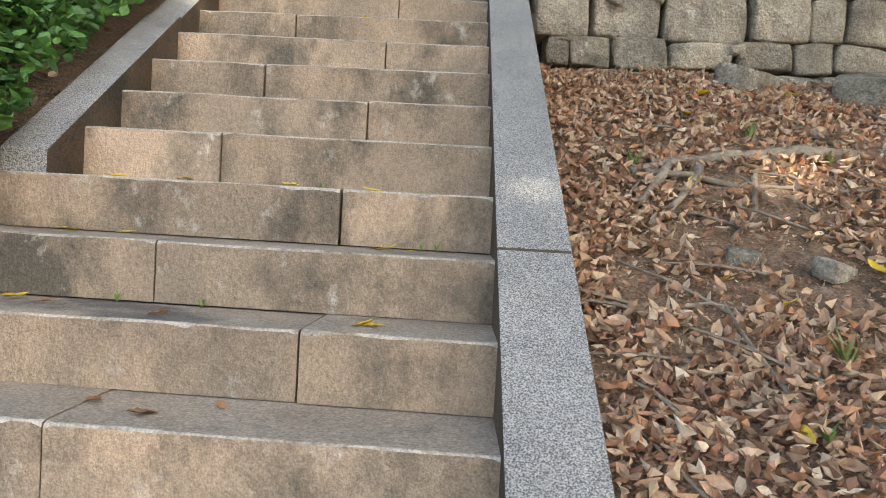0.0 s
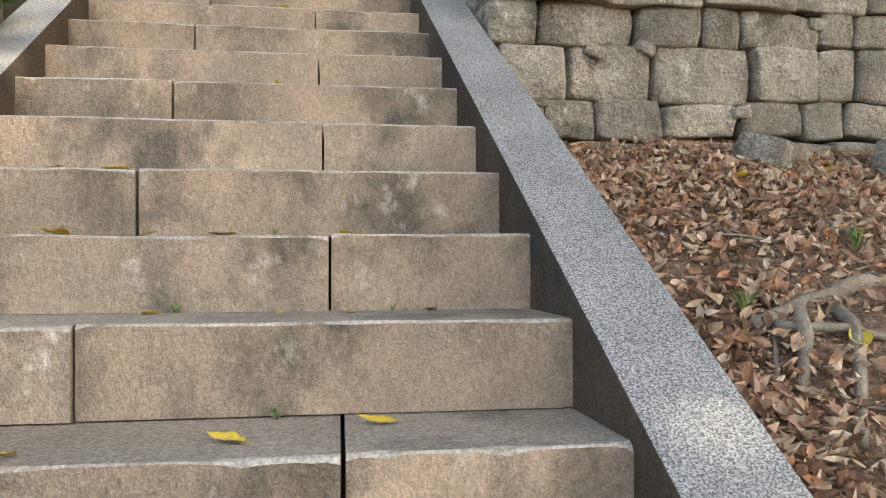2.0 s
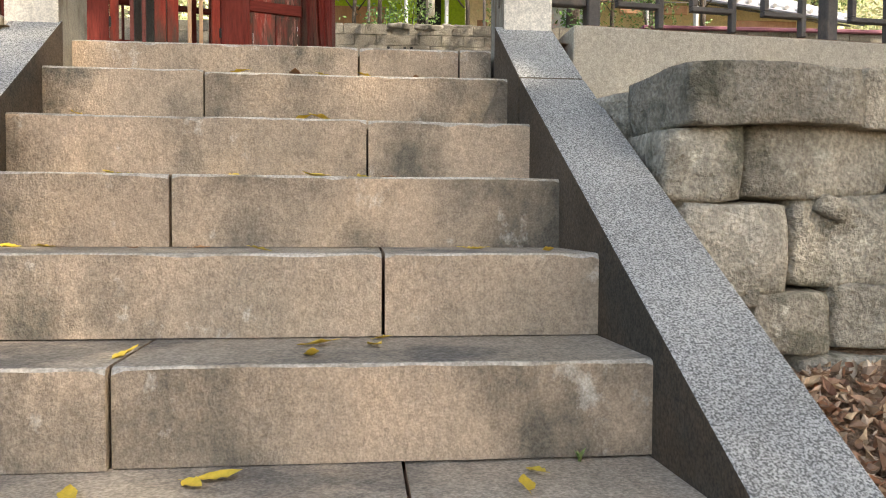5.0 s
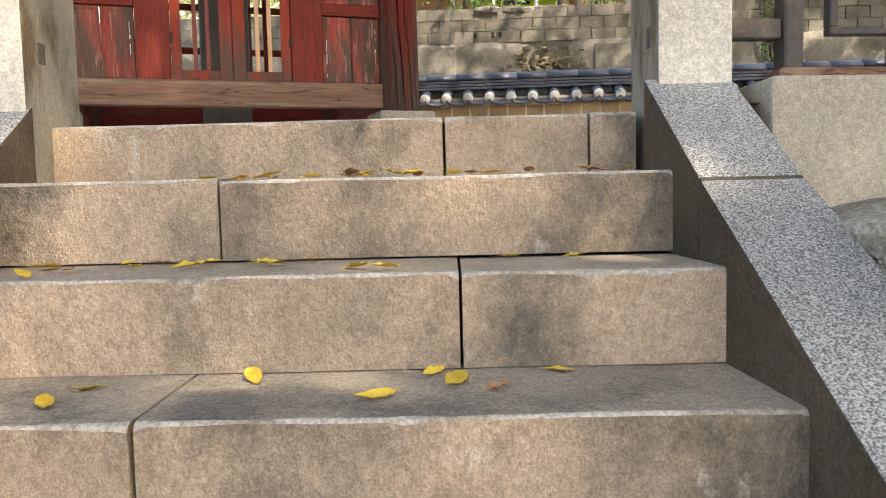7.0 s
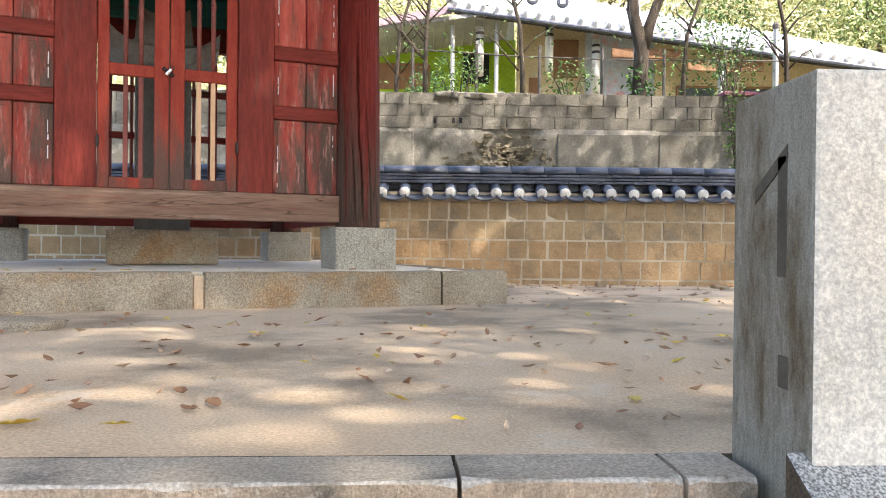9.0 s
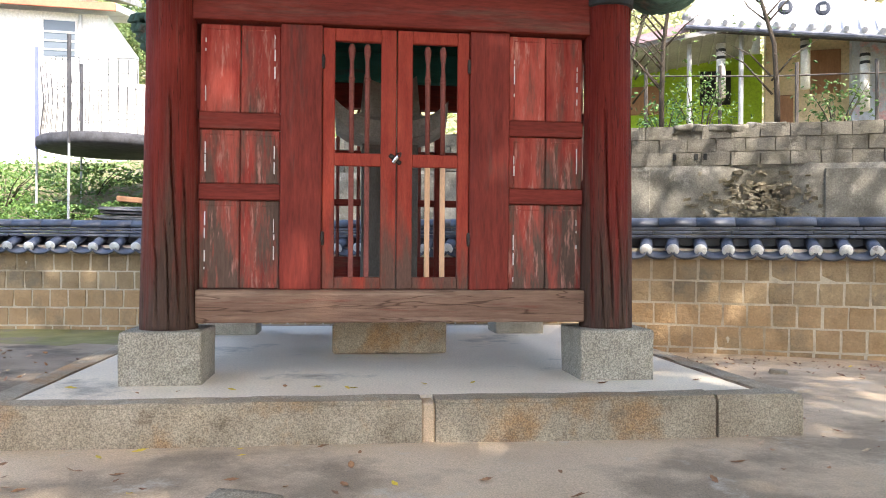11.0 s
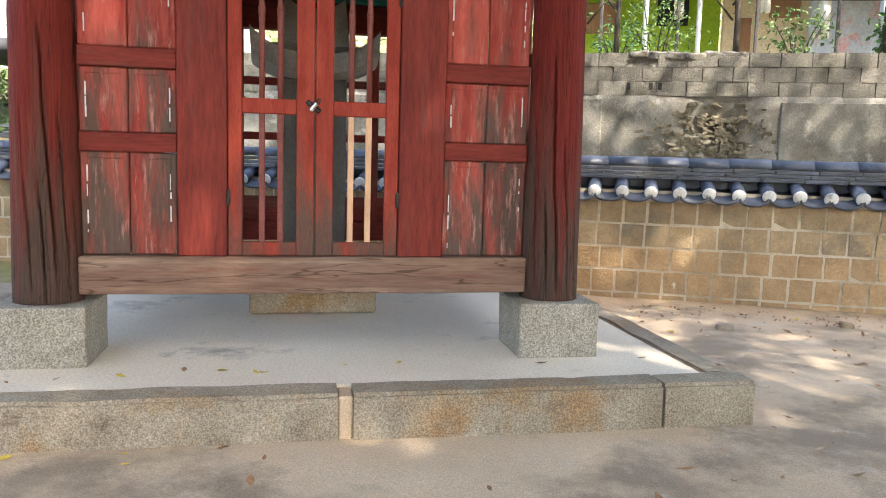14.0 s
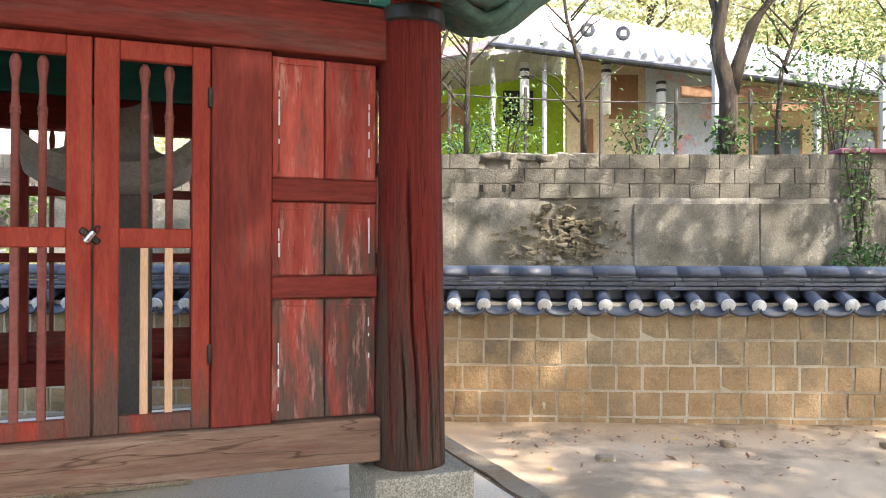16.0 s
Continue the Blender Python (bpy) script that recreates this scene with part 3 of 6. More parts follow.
                (x0 + 0.1, y_at(x0) + 0.16, -0.38), (x1, y_at(x1) + 0.16, -0.38), (x1, y_at(x1) + 0.55, -0.38), (x0 + 0.1, y_at(x0) + 0.55, -0.38)])
    part("backing", bm, M["crevice"], wall, "dark earth behind the stones")
    for z0, z1, w0, w1, ends in courses:
        cap = z1 > -0.33
        x = x0 if not ends else ends[0]
        for e in ends[1:]:
            rise = 0.035 * max(0.0, x)
            laid_stone(wall, x, e, z0 + rise + rng.uniform(-0.012, 0.012), z1 + rise + rng.uniform(-0.012, 0.015), y_at, rng, cap)
            x = e
        while x < x1:
            w = min(rng.uniform(w0, w1), x1 - x + 0.01)
            rise = 0.035 * min(max(0.0, x), 3.0)
            laid_stone(wall, x, x + w, z0 + rise - rng.uniform(0, 0.015), z1 + rise + rng.uniform(-0.012, 0.015), y_at, rng, cap)
            if rng.random() < 0.4 and not cap:
                part("chinking_stone", rock(0.08, 0.12, 0.06, rng, 0.012, 0.5, 3), M["stone"], wall, m=pose(x + w, y_at(x) + 0.03, z0 + rise + 0.01), smooth=True)
            x += w
    return wall


def front_y(x):
    return 4.42 + 0.10 * x


field_wall("wall_stone_east", 0.0, 6.2, front_y, random.Random(11),
           ((-1.42, -1.03, 0.25, 0.5, ()), (-1.03, -0.855, 0.2, 0.4, (0.11, 0.25, 0.49, 0.82, 1.22, 1.55)), (-0.862, -0.60, 0.22, 0.5, (0.03, 0.36, 0.775, 1.28, 1.645, 1.85, 2.3)),
            (-0.61, -0.418, 0.2, 0.4, (-0.02, 0.22, 0.69, 1.02, 1.22, 1.645, 1.83, 2.17)), (-0.425, -0.275, 0.4, 0.7, (0.02, 0.53, 1.02, 1.49, 1.9, 2.31))))
for k, (x, z, a) in enumerate(((0.75, -0.60, 20), (1.235, -0.875, -15), (1.64, -0.43, 8), (0.50, -0.635, 30), (0.235, -0.86, 10))):
    chink = part("chinking_stone", rock(0.09, 0.14, 0.055, random.Random(50 + k), 0.012, 0.5, 3), M["stone"], bpy.data.objects["wall_stone_east"], m=pose(x, front_y(x) + 0.02, z, 0, a), smooth=True)
boulder = part("boulder", rock(0.24, 0.34, 0.16, random.Random(3), 0.03, 0.6, 8), M["stone"], None, m=pose(0.07, 4.79, -0.355, 0, -8, 20), smooth=True)
tagged(boulder, "dark rounded boulder wedged beside the curb", "boulder")
field_wall("wall_stone_west", -6.0, -2.02, lambda x: 4.42, random.Random(13),
           ((-1.42, -1.10, 0.25, 0.5, ()), (-1.10, -0.88, 0.2, 0.34, ()), (-0.88, -0.645, 0.26, 0.46, ()), (-0.645, -0.43, 0.22, 0.36, ()), (-0.43, -0.29, 0.55, 1.0, ())))

plinth = thing("fence_plinth", "long pale granite plinth that carries the fence", "plinth", kind="structure")
for a, b in ((-0.02, 1.45), (1.45, 2.95), (2.95, 4.5), (4.5, 6.4)):
    part("plinth_stone", hull8([(a + 0.003, 5.16 + 0.1 * a, -0.7), (b - 0.003, 5.16 + 0.1 * b, -0.7), (b - 0.003, 5.44 + 0.1 * b, -0.7), (a + 0.003, 5.44 + 0.1 * a, -0.7),
                                (a + 0.003, 5.16 + 0.1 * a, 0.02), (b - 0.003, 5.16 + 0.1 * b, 0.02), (b - 0.003, 5.44 + 0.1 * b, 0.02), (a + 0.003, 5.44 + 0.1 * a, 0.02)], 0.01), M["plinth"], plinth)
for a, b in ((-6.0, -3.9), (-3.9, -1.96)):
    part("plinth_stone", boxed((a + 0.003, 5.18, -0.7), (b - 0.003, 5.46, 0.02), 0.01), M["plinth"], plinth)


def lattice_fence(origin, length, angle):
    """A fret of square bars between posts, on a low timber sill."""
    f = thing("lattice_fence", "dark weathered wooden fret fence on the granite plinth", "fence", pose(*origin, 0, 0, angle))
    posts = span(0.09, length, 1.02)
    for x in posts:
        part("fence_post", boxed((x - 0.025, -0.03, 0), (x + 0.025, 0.03, 0.66), 0.005), M["fence"], f)
    part("sill_rail", boxed((0.05, -0.04, 0.002), (length, 0.04, 0.042), 0.006), M["sill"], f, "weathered brown timber sill")
    for z, h in ((0.60, 0.045),):
        part("rail", boxed((0.12, -0.022, z - h / 2), (length, 0.022, z + h / 2), 0.004), M["fence"], f)
    part("rail", boxed((-0.12, -0.022, 0.115), (0.06, 0.022, 0.165), 0.004), M["fence"], f)
    flat = {}
    for x in posts[:-1]:
        for k in range(3):
            u = x + 0.10 + k * 0.31
            for lo, hi in (((0, 0.125), (0.19, 0.145)), ((-0.08, 0.265), (0.19, 0.288)), ((0, 0.145), (0.022, 0.43)), ((0.168, 0.052), (0.19, 0.265)),
                           ((-0.05, 0.43), (0.24, 0.452)), ((0.218, 0.288), (0.24, 0.578)), ((0.19, 0.288), (0.30, 0.31)), ((0.09, 0.452), (0.112, 0.578))):
                key = (round(hi[0] - lo[0], 3), round(hi[1] - lo[1], 3))
                if key not in flat:
                    flat[key] = mesh_of("lattice_bar", boxed((0, -0.016, 0), (key[0], 0.016, key[1]), 0.003), M["fence"])
                share("lattice_bar", flat[key], f, pose(u + lo[0], 0, lo[1]))
    return f


lattice_fence((0.02, 5.36, 0.02), 6.2, 5.7)
lattice_fence((-2.02, 5.32, 0.02), 3.9, 180)

# ---- ground ----
def slope_z(x, y):
    if -1.80 < x < 0.003:
        return nosing(y) - 0.45
    z = min(-1.10 + 0.46 * (y - 4.35), curb_top(y) - 0.07)
    z = max(z, -5.0)
    if x > 0:
        z += 0.10 * noise.noise(Vector((x * 0.9, y * 0.9, 0.3))) * min(1, max(0, x - 0.1)) + 0.025 * noise.noise(Vector((x * 4, y * 4, 2.2)))
    else:
        z = min(nosing(y) + 0.02, -0.75) - (0.28 if y < 2.36 else 0) + 0.05 * noise.noise(Vector((x * 2, y * 2, 1.2)))
    return z


xs = span(-40, -6, 4)[:-1] + span(-6, -2.05, 0.3)[:-1] + [-2.05, -1.86, -1.805, -1.795, -0.9, 0.0, 0.005] + span(0.1, 7, 0.14) + span(8, 40, 4)
ys = span(-40, -4, 4)[:-1] + span(-4, 4.62, 0.14)
slope = sheet(xs, ys, slope_z)
for v in slope.verts:
    if -0.5 < v.co.x < 8 and v.co.y > -5:
        v.co.x += right_x(v.co.y) + 0.11
part("ground", slope, M["earth"])
tagged(bpy.data.objects["ground"], "dark brown earth slope beside the stairs", "ground", kind="structure")


def yard_z(x, y):
    return -0.034 - 0.0115 * max(0, y - 5.6) + 0.012 * noise.noise(Vector((x * 1.1, y * 1.1, 0))) * min(1, max(0, y - 5.6))


yard = part("ground", sheet(span(-16, 9, 0.35), [5.20, 5.545] + span(5.8, 15.2, 0.3), yard_z, lambda x, y: y > 5.5 or x < -1.9 or x > -0.02), M["sand"])
for v in yard.data.vertices:
    if v.co.x > 0:
        v.co.y = max(v.co.y, 5.23 + 0.1 * v.co.x + 0.02 * (v.co.y - 5.2))
tagged(yard, "pale trodden sandy yard with scattered leaves", "ground", kind="structure")
fill = part("ground", sheet([-16, -6, -2.0], [4.6, 5.25], lambda x, y: -0.34 if y < 5 else -0.30), M["earth"])
tagged(fill, "strip of bare earth behind the wall top", "ground", kind="structure")
fill = part("ground", sheet([0.0, 3, 9], [4.6, 5.9], lambda x, y: -0.34), M["earth"])
tagged(fill, "strip of bare earth behind the wall top", "ground", kind="structure")
# West yard: browner soil, with the shade there also put into its colour.
soil = part("soil_patch", sheet(span(-14, -3.2, 0.3), span(5.9, 14.0, 0.3), lambda x, y: yard_z(x, y) + 0.003,
                                lambda x, y: x + 0.35 * noise.noise(Vector((x * 0.8, y * 0.8, 9))) < -4.9 + 0.12 * (y - 8) and y < 12.9 + 0.25 * (x + 8)), M["soil"])
tagged(soil, "brown soil darkened for the shade on the west side of the yard", "soil", kind="structure")
moss = part("moss_patch", sheet(span(-12, -4.5, 0.3), span(10.2, 15.0, 0.3), lambda x, y: yard_z(x, y) + 0.004,
                                lambda x, y: y + 0.25 * noise.noise(Vector((x, y, 4))) > 12.6 + 0.25 * (x + 8)), M["moss"])
tagged(moss, "yellow-green moss on the yard by the wall", "moss", kind="structure")


def upper_z(x, y):
    left = 0.7 + min(2.3, max(0, y - 14.8) * 0.42)
    right = 0.3 if y < 17.2 else 2.70
    k = min(1, max(0, (x + 6.5) / 2.0))
    z = left * (1 - k) + right * k
    z += 0.12 * noise.noise(Vector((x * 0.5, y * 0.5, 0))) * (1 if y < 26 else 3)
    if y > 27:
        z += (y - 27) * 0.42 if y < 95 else 28.6
    return z


part("ground", sheet(span(-120, -20, 10)[:-1] + span(-20, 12, 0.8) + span(14, 120, 10), span(15.1, 30, 0.6) + span(34, 140, 8), upper_z,
                     lambda x, y: y > 15.9 or x > -4 or y > 15.1 + 0.24 * (x + 6)), M["garden"])
tagged(bpy.data.objects["ground.004"], "overgrown garden ground rising to the hillside", "ground", kind="structure")

# ---- tiled courtyard wall ----
TILE_Z, RIDGE_Z, BLOCK = 0.965, 1.40, 0.252

def half_pipe(length, r, t, up=1, seg=8, dz=0.0, lip=False):
    """A half-round roof tile that runs along -y and falls with the eave."""
    bm = bmesh.new()
    rows = []
    for y, z in ((0, 0), (-length, dz)):
        outer = [bm.verts.new((r * math.cos(math.pi * i / seg), y, z + up * r * math.sin(math.pi * i / seg) * (1 if up > 0 else 0.45))) for i in range(seg + 1)]
        inner = [bm.verts.new(((r - t) * math.cos(math.pi * i / seg), y, z + up * ((r - t) * math.sin(math.pi * i / seg)) * (1 if up > 0 else 0.45) + (0 if up > 0 else t))) for i in range(seg + 1)]
        rows.append((outer, inner))
    (o0, i0), (o1, i1) = rows
    for k in range(seg):
        bm.faces.new((o0[k], o0[k + 1], o1[k + 1], o1[k]))
        bm.faces.new((i0[k + 1], i0[k], i1[k], i1[k + 1]))
        bm.faces.new((o1[k], o1[k + 1], i1[k + 1], i1[k]))
        bm.faces.new((o0[k + 1], o0[k], i0[k], i0[k + 1]))
    for o, i, p, q in ((o0[0], i0[0], o1[0], i1[0]), (o0[seg], i0[seg], o1[seg], i1[seg])):
        bm.faces.new((o, i, q, p))
    bmesh.ops.recalc_face_normals(bm, faces=bm.faces[:])
    return bm


ROLL = mesh_of("roll_tile", half_pipe(0.30, 0.072, 0.018, 1, 8, -0.11), M["tile"], True)
PAN = mesh_of("pan_tile", half_pipe(0.34, 0.150, 0.02, -1, 8, -0.125), M["tile"], True)
lipbm = lathe([(0.066, 0), (0.070, 0.015), (0.060, 0.03)], 12)
LIP = mesh_of("plaster_plug", lipbm, M["lip"], True)


def tiled_wall(name, a, b, pale=False, label="", phase=0.0):
    """A wall of square blocks with a tiled coping, from a to b, its face on the left hand of b seen from a (towards -y)."""
    a, b = Vector(a), Vector(b)
    run = (b - a).length
    ang = math.degrees(math.atan2(b.y - a.y, b.x - a.x))
    w = thing(name, label or "courtyard wall of square brown blocks with pale joints and a dark tiled coping", "wall", pose(a.x, a.y, 0, 0, 0, ang), kind="structure")
    mat_b = M["palebrick"] if pale else M["brick"]
    part("core", boxed((0, 0.0095, -0.6), (run, 0.36, TILE_Z + 0.08)), M["mortar"], w, "sand-coloured mortar")
    blk = [mesh_of("block", rock(BLOCK - 0.024, 0.07, BLOCK - 0.024, random.Random(k), 0.009, 0.06, 3, 0.0), mat_b) for k in range(7)]
    warm = blk if pale else [mesh_of("block", rock(BLOCK - 0.024, 0.07, BLOCK - 0.024, random.Random(k), 0.009, 0.06, 3, 0.0), M["warmbrick"]) for k in range(7)]
    r = random.Random(int(run * 10))
    for row in range(5):
        z = TILE_Z - 0.03 - (row + 0.5) * BLOCK
        x = -r.uniform(0.0, 0.2) + (row % 2) * BLOCK / 2 + BLOCK
        while x < run - 0.06:
            share("block", r.choice(warm if row > 1 else blk), w, pose(x, 0.034 + r.uniform(-0.004, 0.004), z, 180 * r.randint(0, 1), 0, 0))
            x += BLOCK + r.uniform(-0.004, 0.006)
    n = int(run / 0.292)
    for i in range(n):
        x = 0.1 + phase + i * 0.292
        jz = r.uniform(-0.006, 0.006)
        share("roll_tile", ROLL, w, pose(x, 0.16, TILE_Z + 0.165 + jz, 0, r.uniform(-3, 3), r.uniform(-2, 2)))
        share("plaster_plug", LIP, w, pose(x, -0.135, TILE_Z + 0.065 + jz, 90 + 20, 0, 0), "white plaster plug")
        share("pan_tile", PAN, w, pose(x + 0.146, 0.18, TILE_Z + 0.145 + jz, 0, r.uniform(-2, 2), 0))
    for k, (yy, zz, d, h) in enumerate(((0.06, TILE_Z + 0.20, 0.30, 0.035), (0.08, TILE_Z + 0.245, 0.26, 0.035), (0.10, TILE_Z + 0.29, 0.22, 0.035))):
        x = -r.uniform(0, 0.3)
        while x < run:
            l = min(0.42, run - x)
            part("ridge_course", boxed((max(0, x) + 0.002, yy, zz + r.uniform(-0.003, 0.003)), (x + l - 0.002, yy + d, zz + h), 0.006), M["tile"], w)
            x += 0.42
    cap = mesh_of("ridge_tile", half_pipe(0.415, 0.105, 0.02, 1, 8), M["tile"], True)
    x = 0.42
    while x < run + 0.2:
        share("ridge_tile", cap, w, pose(x - 0.42, 0.205, TILE_Z + 0.335 + r.uniform(-0.004, 0.004), 0, 0, 90))
        x += 0.418
    part("back_slope", hull8([(0, 0.22, TILE_Z + 0.05), (run, 0.22, TILE_Z + 0.05), (run, 0.55, TILE_Z + 0.02), (0, 0.55, TILE_Z + 0.02),
                              (0, 0.22, TILE_Z + 0.2), (run, 0.22, TILE_Z + 0.2), (run, 0.55, TILE_Z + 0.06), (0, 0.55, TILE_Z + 0.06)]), M["tile"], w, "rear slope of the coping")
    return w


tiled_wall("wall_tiled_north", (-7.3, 14.60), (9.0, 13.45), phase=0.03)
tiled_wall("wall_tiled_west", (-12.2, 13.46), (-7.3, 14.60))
tiled_wall("wall_tiled_side", (-13.3, 9.0), (-12.2, 13.46), True, "courtyard wall of pale blocks with a dark tiled coping")

# ---- terrace and pavilion ----
TURN_P, TZ = 19.5, 0.160
PX, PY = -2.541, 9.905
PAV = pose(PX, PY, 0, 0, 0, TURN_P)
HALF, DEEP = 1.44, 2.88
SIDE = [pose(0, 0, 0), pose(HALF, HALF, 0, 0, 0, 90), pose(0, DEEP, 0, 0, 0, 180), pose(-HALF, HALF, 0, 0, 0, 270)]

terrace = thing("terrace", "low pavilion terrace of rough granite edging round a pale lime floor", "terrace", PAV, kind="structure")
X0, X1, YF, YB = -2.31, 2.36, -0.85, DEEP + 0.85
part("lime_floor", boxed((X0 + 0.2, YF + 0.18, -0.1), (X1 - 0.2, YB - 0.18, TZ - 0.004)), M["lime"], terrace, "pale smooth lime floor")
rng = random.Random(21)


def edging(a, b, lo, hi, along):
    n = max(3, int((b - a) / 0.08))
    bm = bmesh.new()
    box(bm, (a, lo[0], lo[1]), (b, hi[0], hi[1]))
    bmesh.ops.subdivide_edges(bm, edges=[e for e in bm.edges if abs(e.verts[0].co.x - e.verts[1].co.x) > 0.1], cuts=n, use_grid_fill=True)
    bmesh.ops.bevel(bm, geom=[e for e in bm.edges if abs(e.verts[0].co.x - e.verts[1].co.x) > 0.01 and e.is_boundary is False], offset=0.02, segments=2, affect="EDGES")
    off = rng.random() * 30
    for v in bm.verts:
        q = v.co * 4 + Vector((off, 0, 0))
        v.co += Vector((0, noise.noise(q), noise.noise(q + Vector((5, 5, 0))) * 0.7)) * 0.012
    part("edging_stone", bm, M["edging"], terrace, m=along)


front = pose(0, YF, 0)
for a, b in ((X0, 0.105), (0.175, 1.82), (1.83, X1)):
    edging(a + 0.004, b - 0.004, (0, -0.3), (0.21, TZ), front)
part("joint_fill", boxed((0.102, YF + 0.02, -0.2), (0.178, YF + 0.2, TZ - 0.02), 0.01), M["sand"], terrace, "sandy joint between two edging stones")
right = pose(X1, 0, 0, 0, 0, 90)
for a, b in ((YF + 0.21, 0.9), (0.9, 2.4), (2.4, YB)):
    edging(a + 0.004, b - 0.004, (0.0, -0.3), (0.20, TZ), right)
left = pose(X0 + 0.2, 0, 0, 0, 0, 90)
for a, b in ((YF + 0.21, 0.7), (0.7, 2.0), (2.0, YB)):
    edging(a + 0.004, b - 0.004, (0.0, -0.3), (0.20, TZ), left)
for a, b in ((X0 + 0.2, -0.5), (-0.5, X1 - 0.2)):
    edging(a + 0.004, b - 0.004, (-0.2, -0.3), (0.0, TZ), pose(0, YB, 0))
part("joint_gap", boxed((X1 - 0.215, YF + 0.215, 0.1), (X1 - 0.197, YB - 0.2, TZ - 0.0015)), M["earth"], terrace, "dark open joint behind the edging")

pav = thing("stele_pavilion", "red timber stele pavilion with barred doors and painted green beams", "pavilion", PAV)


def base_stone(x, y):
    bm = hull8([(x - 0.243, y - 0.243, TZ - 0.02), (x + 0.243, y - 0.243, TZ - 0.02), (x + 0.243, y + 0.243, TZ - 0.02), (x - 0.243, y + 0.243, TZ - 0.02),
                (x - 0.248, y - 0.248, 0.483), (x + 0.248, y - 0.248, 0.483), (x + 0.248, y + 0.248, 0.483), (x - 0.248, y + 0.248, 0.483)], 0.016)
    bmesh.ops.subdivide_edges(bm, edges=[e for e in bm.edges if e.calc_length() > 0.2], cuts=4, use_grid_fill=True)
    for v in bm.verts:
        v.co += Vector((noise.noise(v.co * 7), noise.noise(v.co * 7 + Vector((4, 0, 0))), 0)) * 0.008
    part("base_stone", bm, M["base"], pav, "squared granite base stone")


def column(x, y, lean, crack0):
    """A hewn round post with a long drying crack, thicker at its foot."""
    bm = bmesh.new()
    seg, rows = 220, 60
    z0, z1 = 0.470, 3.05
    rings = []
    for j in range(rows + 1):
        z = z0 + (z1 - z0) * j / rows
        k = j / rows
        r = 0.178 - 0.022 * min(1, k * 1.6)
        ring = []
        for i in range(seg):
            a = 2 * math.pi * i / seg
            rr = r + 0.006 * noise.noise(Vector((math.cos(a) * 2, math.sin(a) * 2, z * 1.3 + x)))
            rr += 0.0035 * noise.noise(Vector((math.cos(a) * 14, math.sin(a) * 14, z * 0.9 + x)))
            for c0, w, za, zb in ((crack0, 0.042, 0.5, 2.0), (crack0 + 0.4, 0.026, 0.45, 1.5), (crack0 - 0.35, 0.024, 0.45, 1.2), (crack0 + 1.5, 0.026, 0.9, 2.8), (crack0 + 0.75, 0.022, 0.45, 1.1), (crack0 - 0.75, 0.022, 0.5, 1.6)):
                c = c0 - 0.28 * (z - 1.0) + 0.06 * noise.noise(Vector((0, c0, z * 3)))
                d = abs((a - c + math.pi) % (2 * math.pi) - math.pi)
                if za < z < zb and d < w:
                    rr -= 0.04 * min(1, (z - za) * 4, (zb - z) * 4)
            ring.append(bm.verts.new((x + rr * math.cos(a), y + rr * math.sin(a), z)))
        rings.append(ring)
    for p, q in zip(rings, rings[1:]):
        for i in range(seg):
            bm.faces.new((p[i], p[(i + 1) % seg], q[(i + 1) % seg], q[i]))
    bm.faces.new(rings[0][::-1])
    bm.faces.new(rings[-1])
    col = part("column", bm, M["column"], pav, "round red column, bare and cracked towards its foot", smooth=True)
    for q in col.data.polygons:
        q.use_smooth = True
    return col


for x, y, c in ((-HALF, 0, -1.15), (HALF, 0, -1.75), (HALF, DEEP, 1.0), (-HALF, DEEP, 2.0)):
    base_stone(x, y)
    column(x, y, 0, c)

ROWS = ((0.735, 1.307), (1.410, 1.762), (1.868, 2.440))


def panel_bay(side, x0, x1):
    """Three rows of paired boards set between rails."""
    for r, (z0, z1) in enumerate(ROWS):
        mid = (x0 + x1) / 2
        for i, (a, b) in enumerate(((x0, mid), (mid, x1))):
            bm = boxed((a + 0.003, -0.012, z0 + 0.003), (b - 0.003, 0.02, z1 - 0.003), 0.006)
            bd = part("board", bm, M["panel"], pav, m=side)
            for e, (p, q) in enumerate((((a + 0.035, z0 + 0.03), (a + 0.043, z1 - 0.03)), ((b - 0.043, z0 + 0.03), (b - 0.035, z1 - 0.03)))):
                if (e == 0) == (i == 0):
                    part("bead", boxed((p[0], -0.017, p[1]), (q[0], -0.011, q[1]), 0.002), M["panel"], bd)
            part("bead", boxed((a + 0.035, -0.017, z1 - 0.04), (b - 0.035, -0.011, z1 - 0.032), 0.002), M["panel"], bd)
            g = random.Random(int(1000 * (a + z0)))
            for _ in range(4):
                h = g.uniform(0.015, 0.09)
                zz = g.uniform(z0 + 0.05, z1 - 0.05 - h)
                xx = (a + 0.034) if i == 0 else (b - 0.042)
                part("paint_chip", boxed((xx, -0.0185, zz), (xx + g.uniform(0.004, 0.009), -0.016, zz + h)), M["white"], bd, "pale flaked paint edge")
    for (z0, z1), (w0, w1) in zip(ROWS, ROWS[1:]):
        part("rail", boxed((x0, -0.035, z1), (x1, 0.03, w0), 0.006), M["beam"], pav, m=side)


def spindle(dx, z0, z1, material, parent, label, m):
    """A turned bar with a bulb head and rings."""
    h = z1 - z0
    prof = [(0.016, 0), (0.017, h * 0.6), (0.018, h * 0.655), (0.021, h * 0.66), (0.021, h * 0.672), (0.017, h * 0.677), (0.021, h * 0.685), (0.021, h * 0.70), (0.017, h * 0.706),
            (0.014, h * 0.78), (0.013, h * 0.84), (0.022, h * 0.92), (0.024, h * 0.955), (0.018, h * 0.985), (0.010, h)]
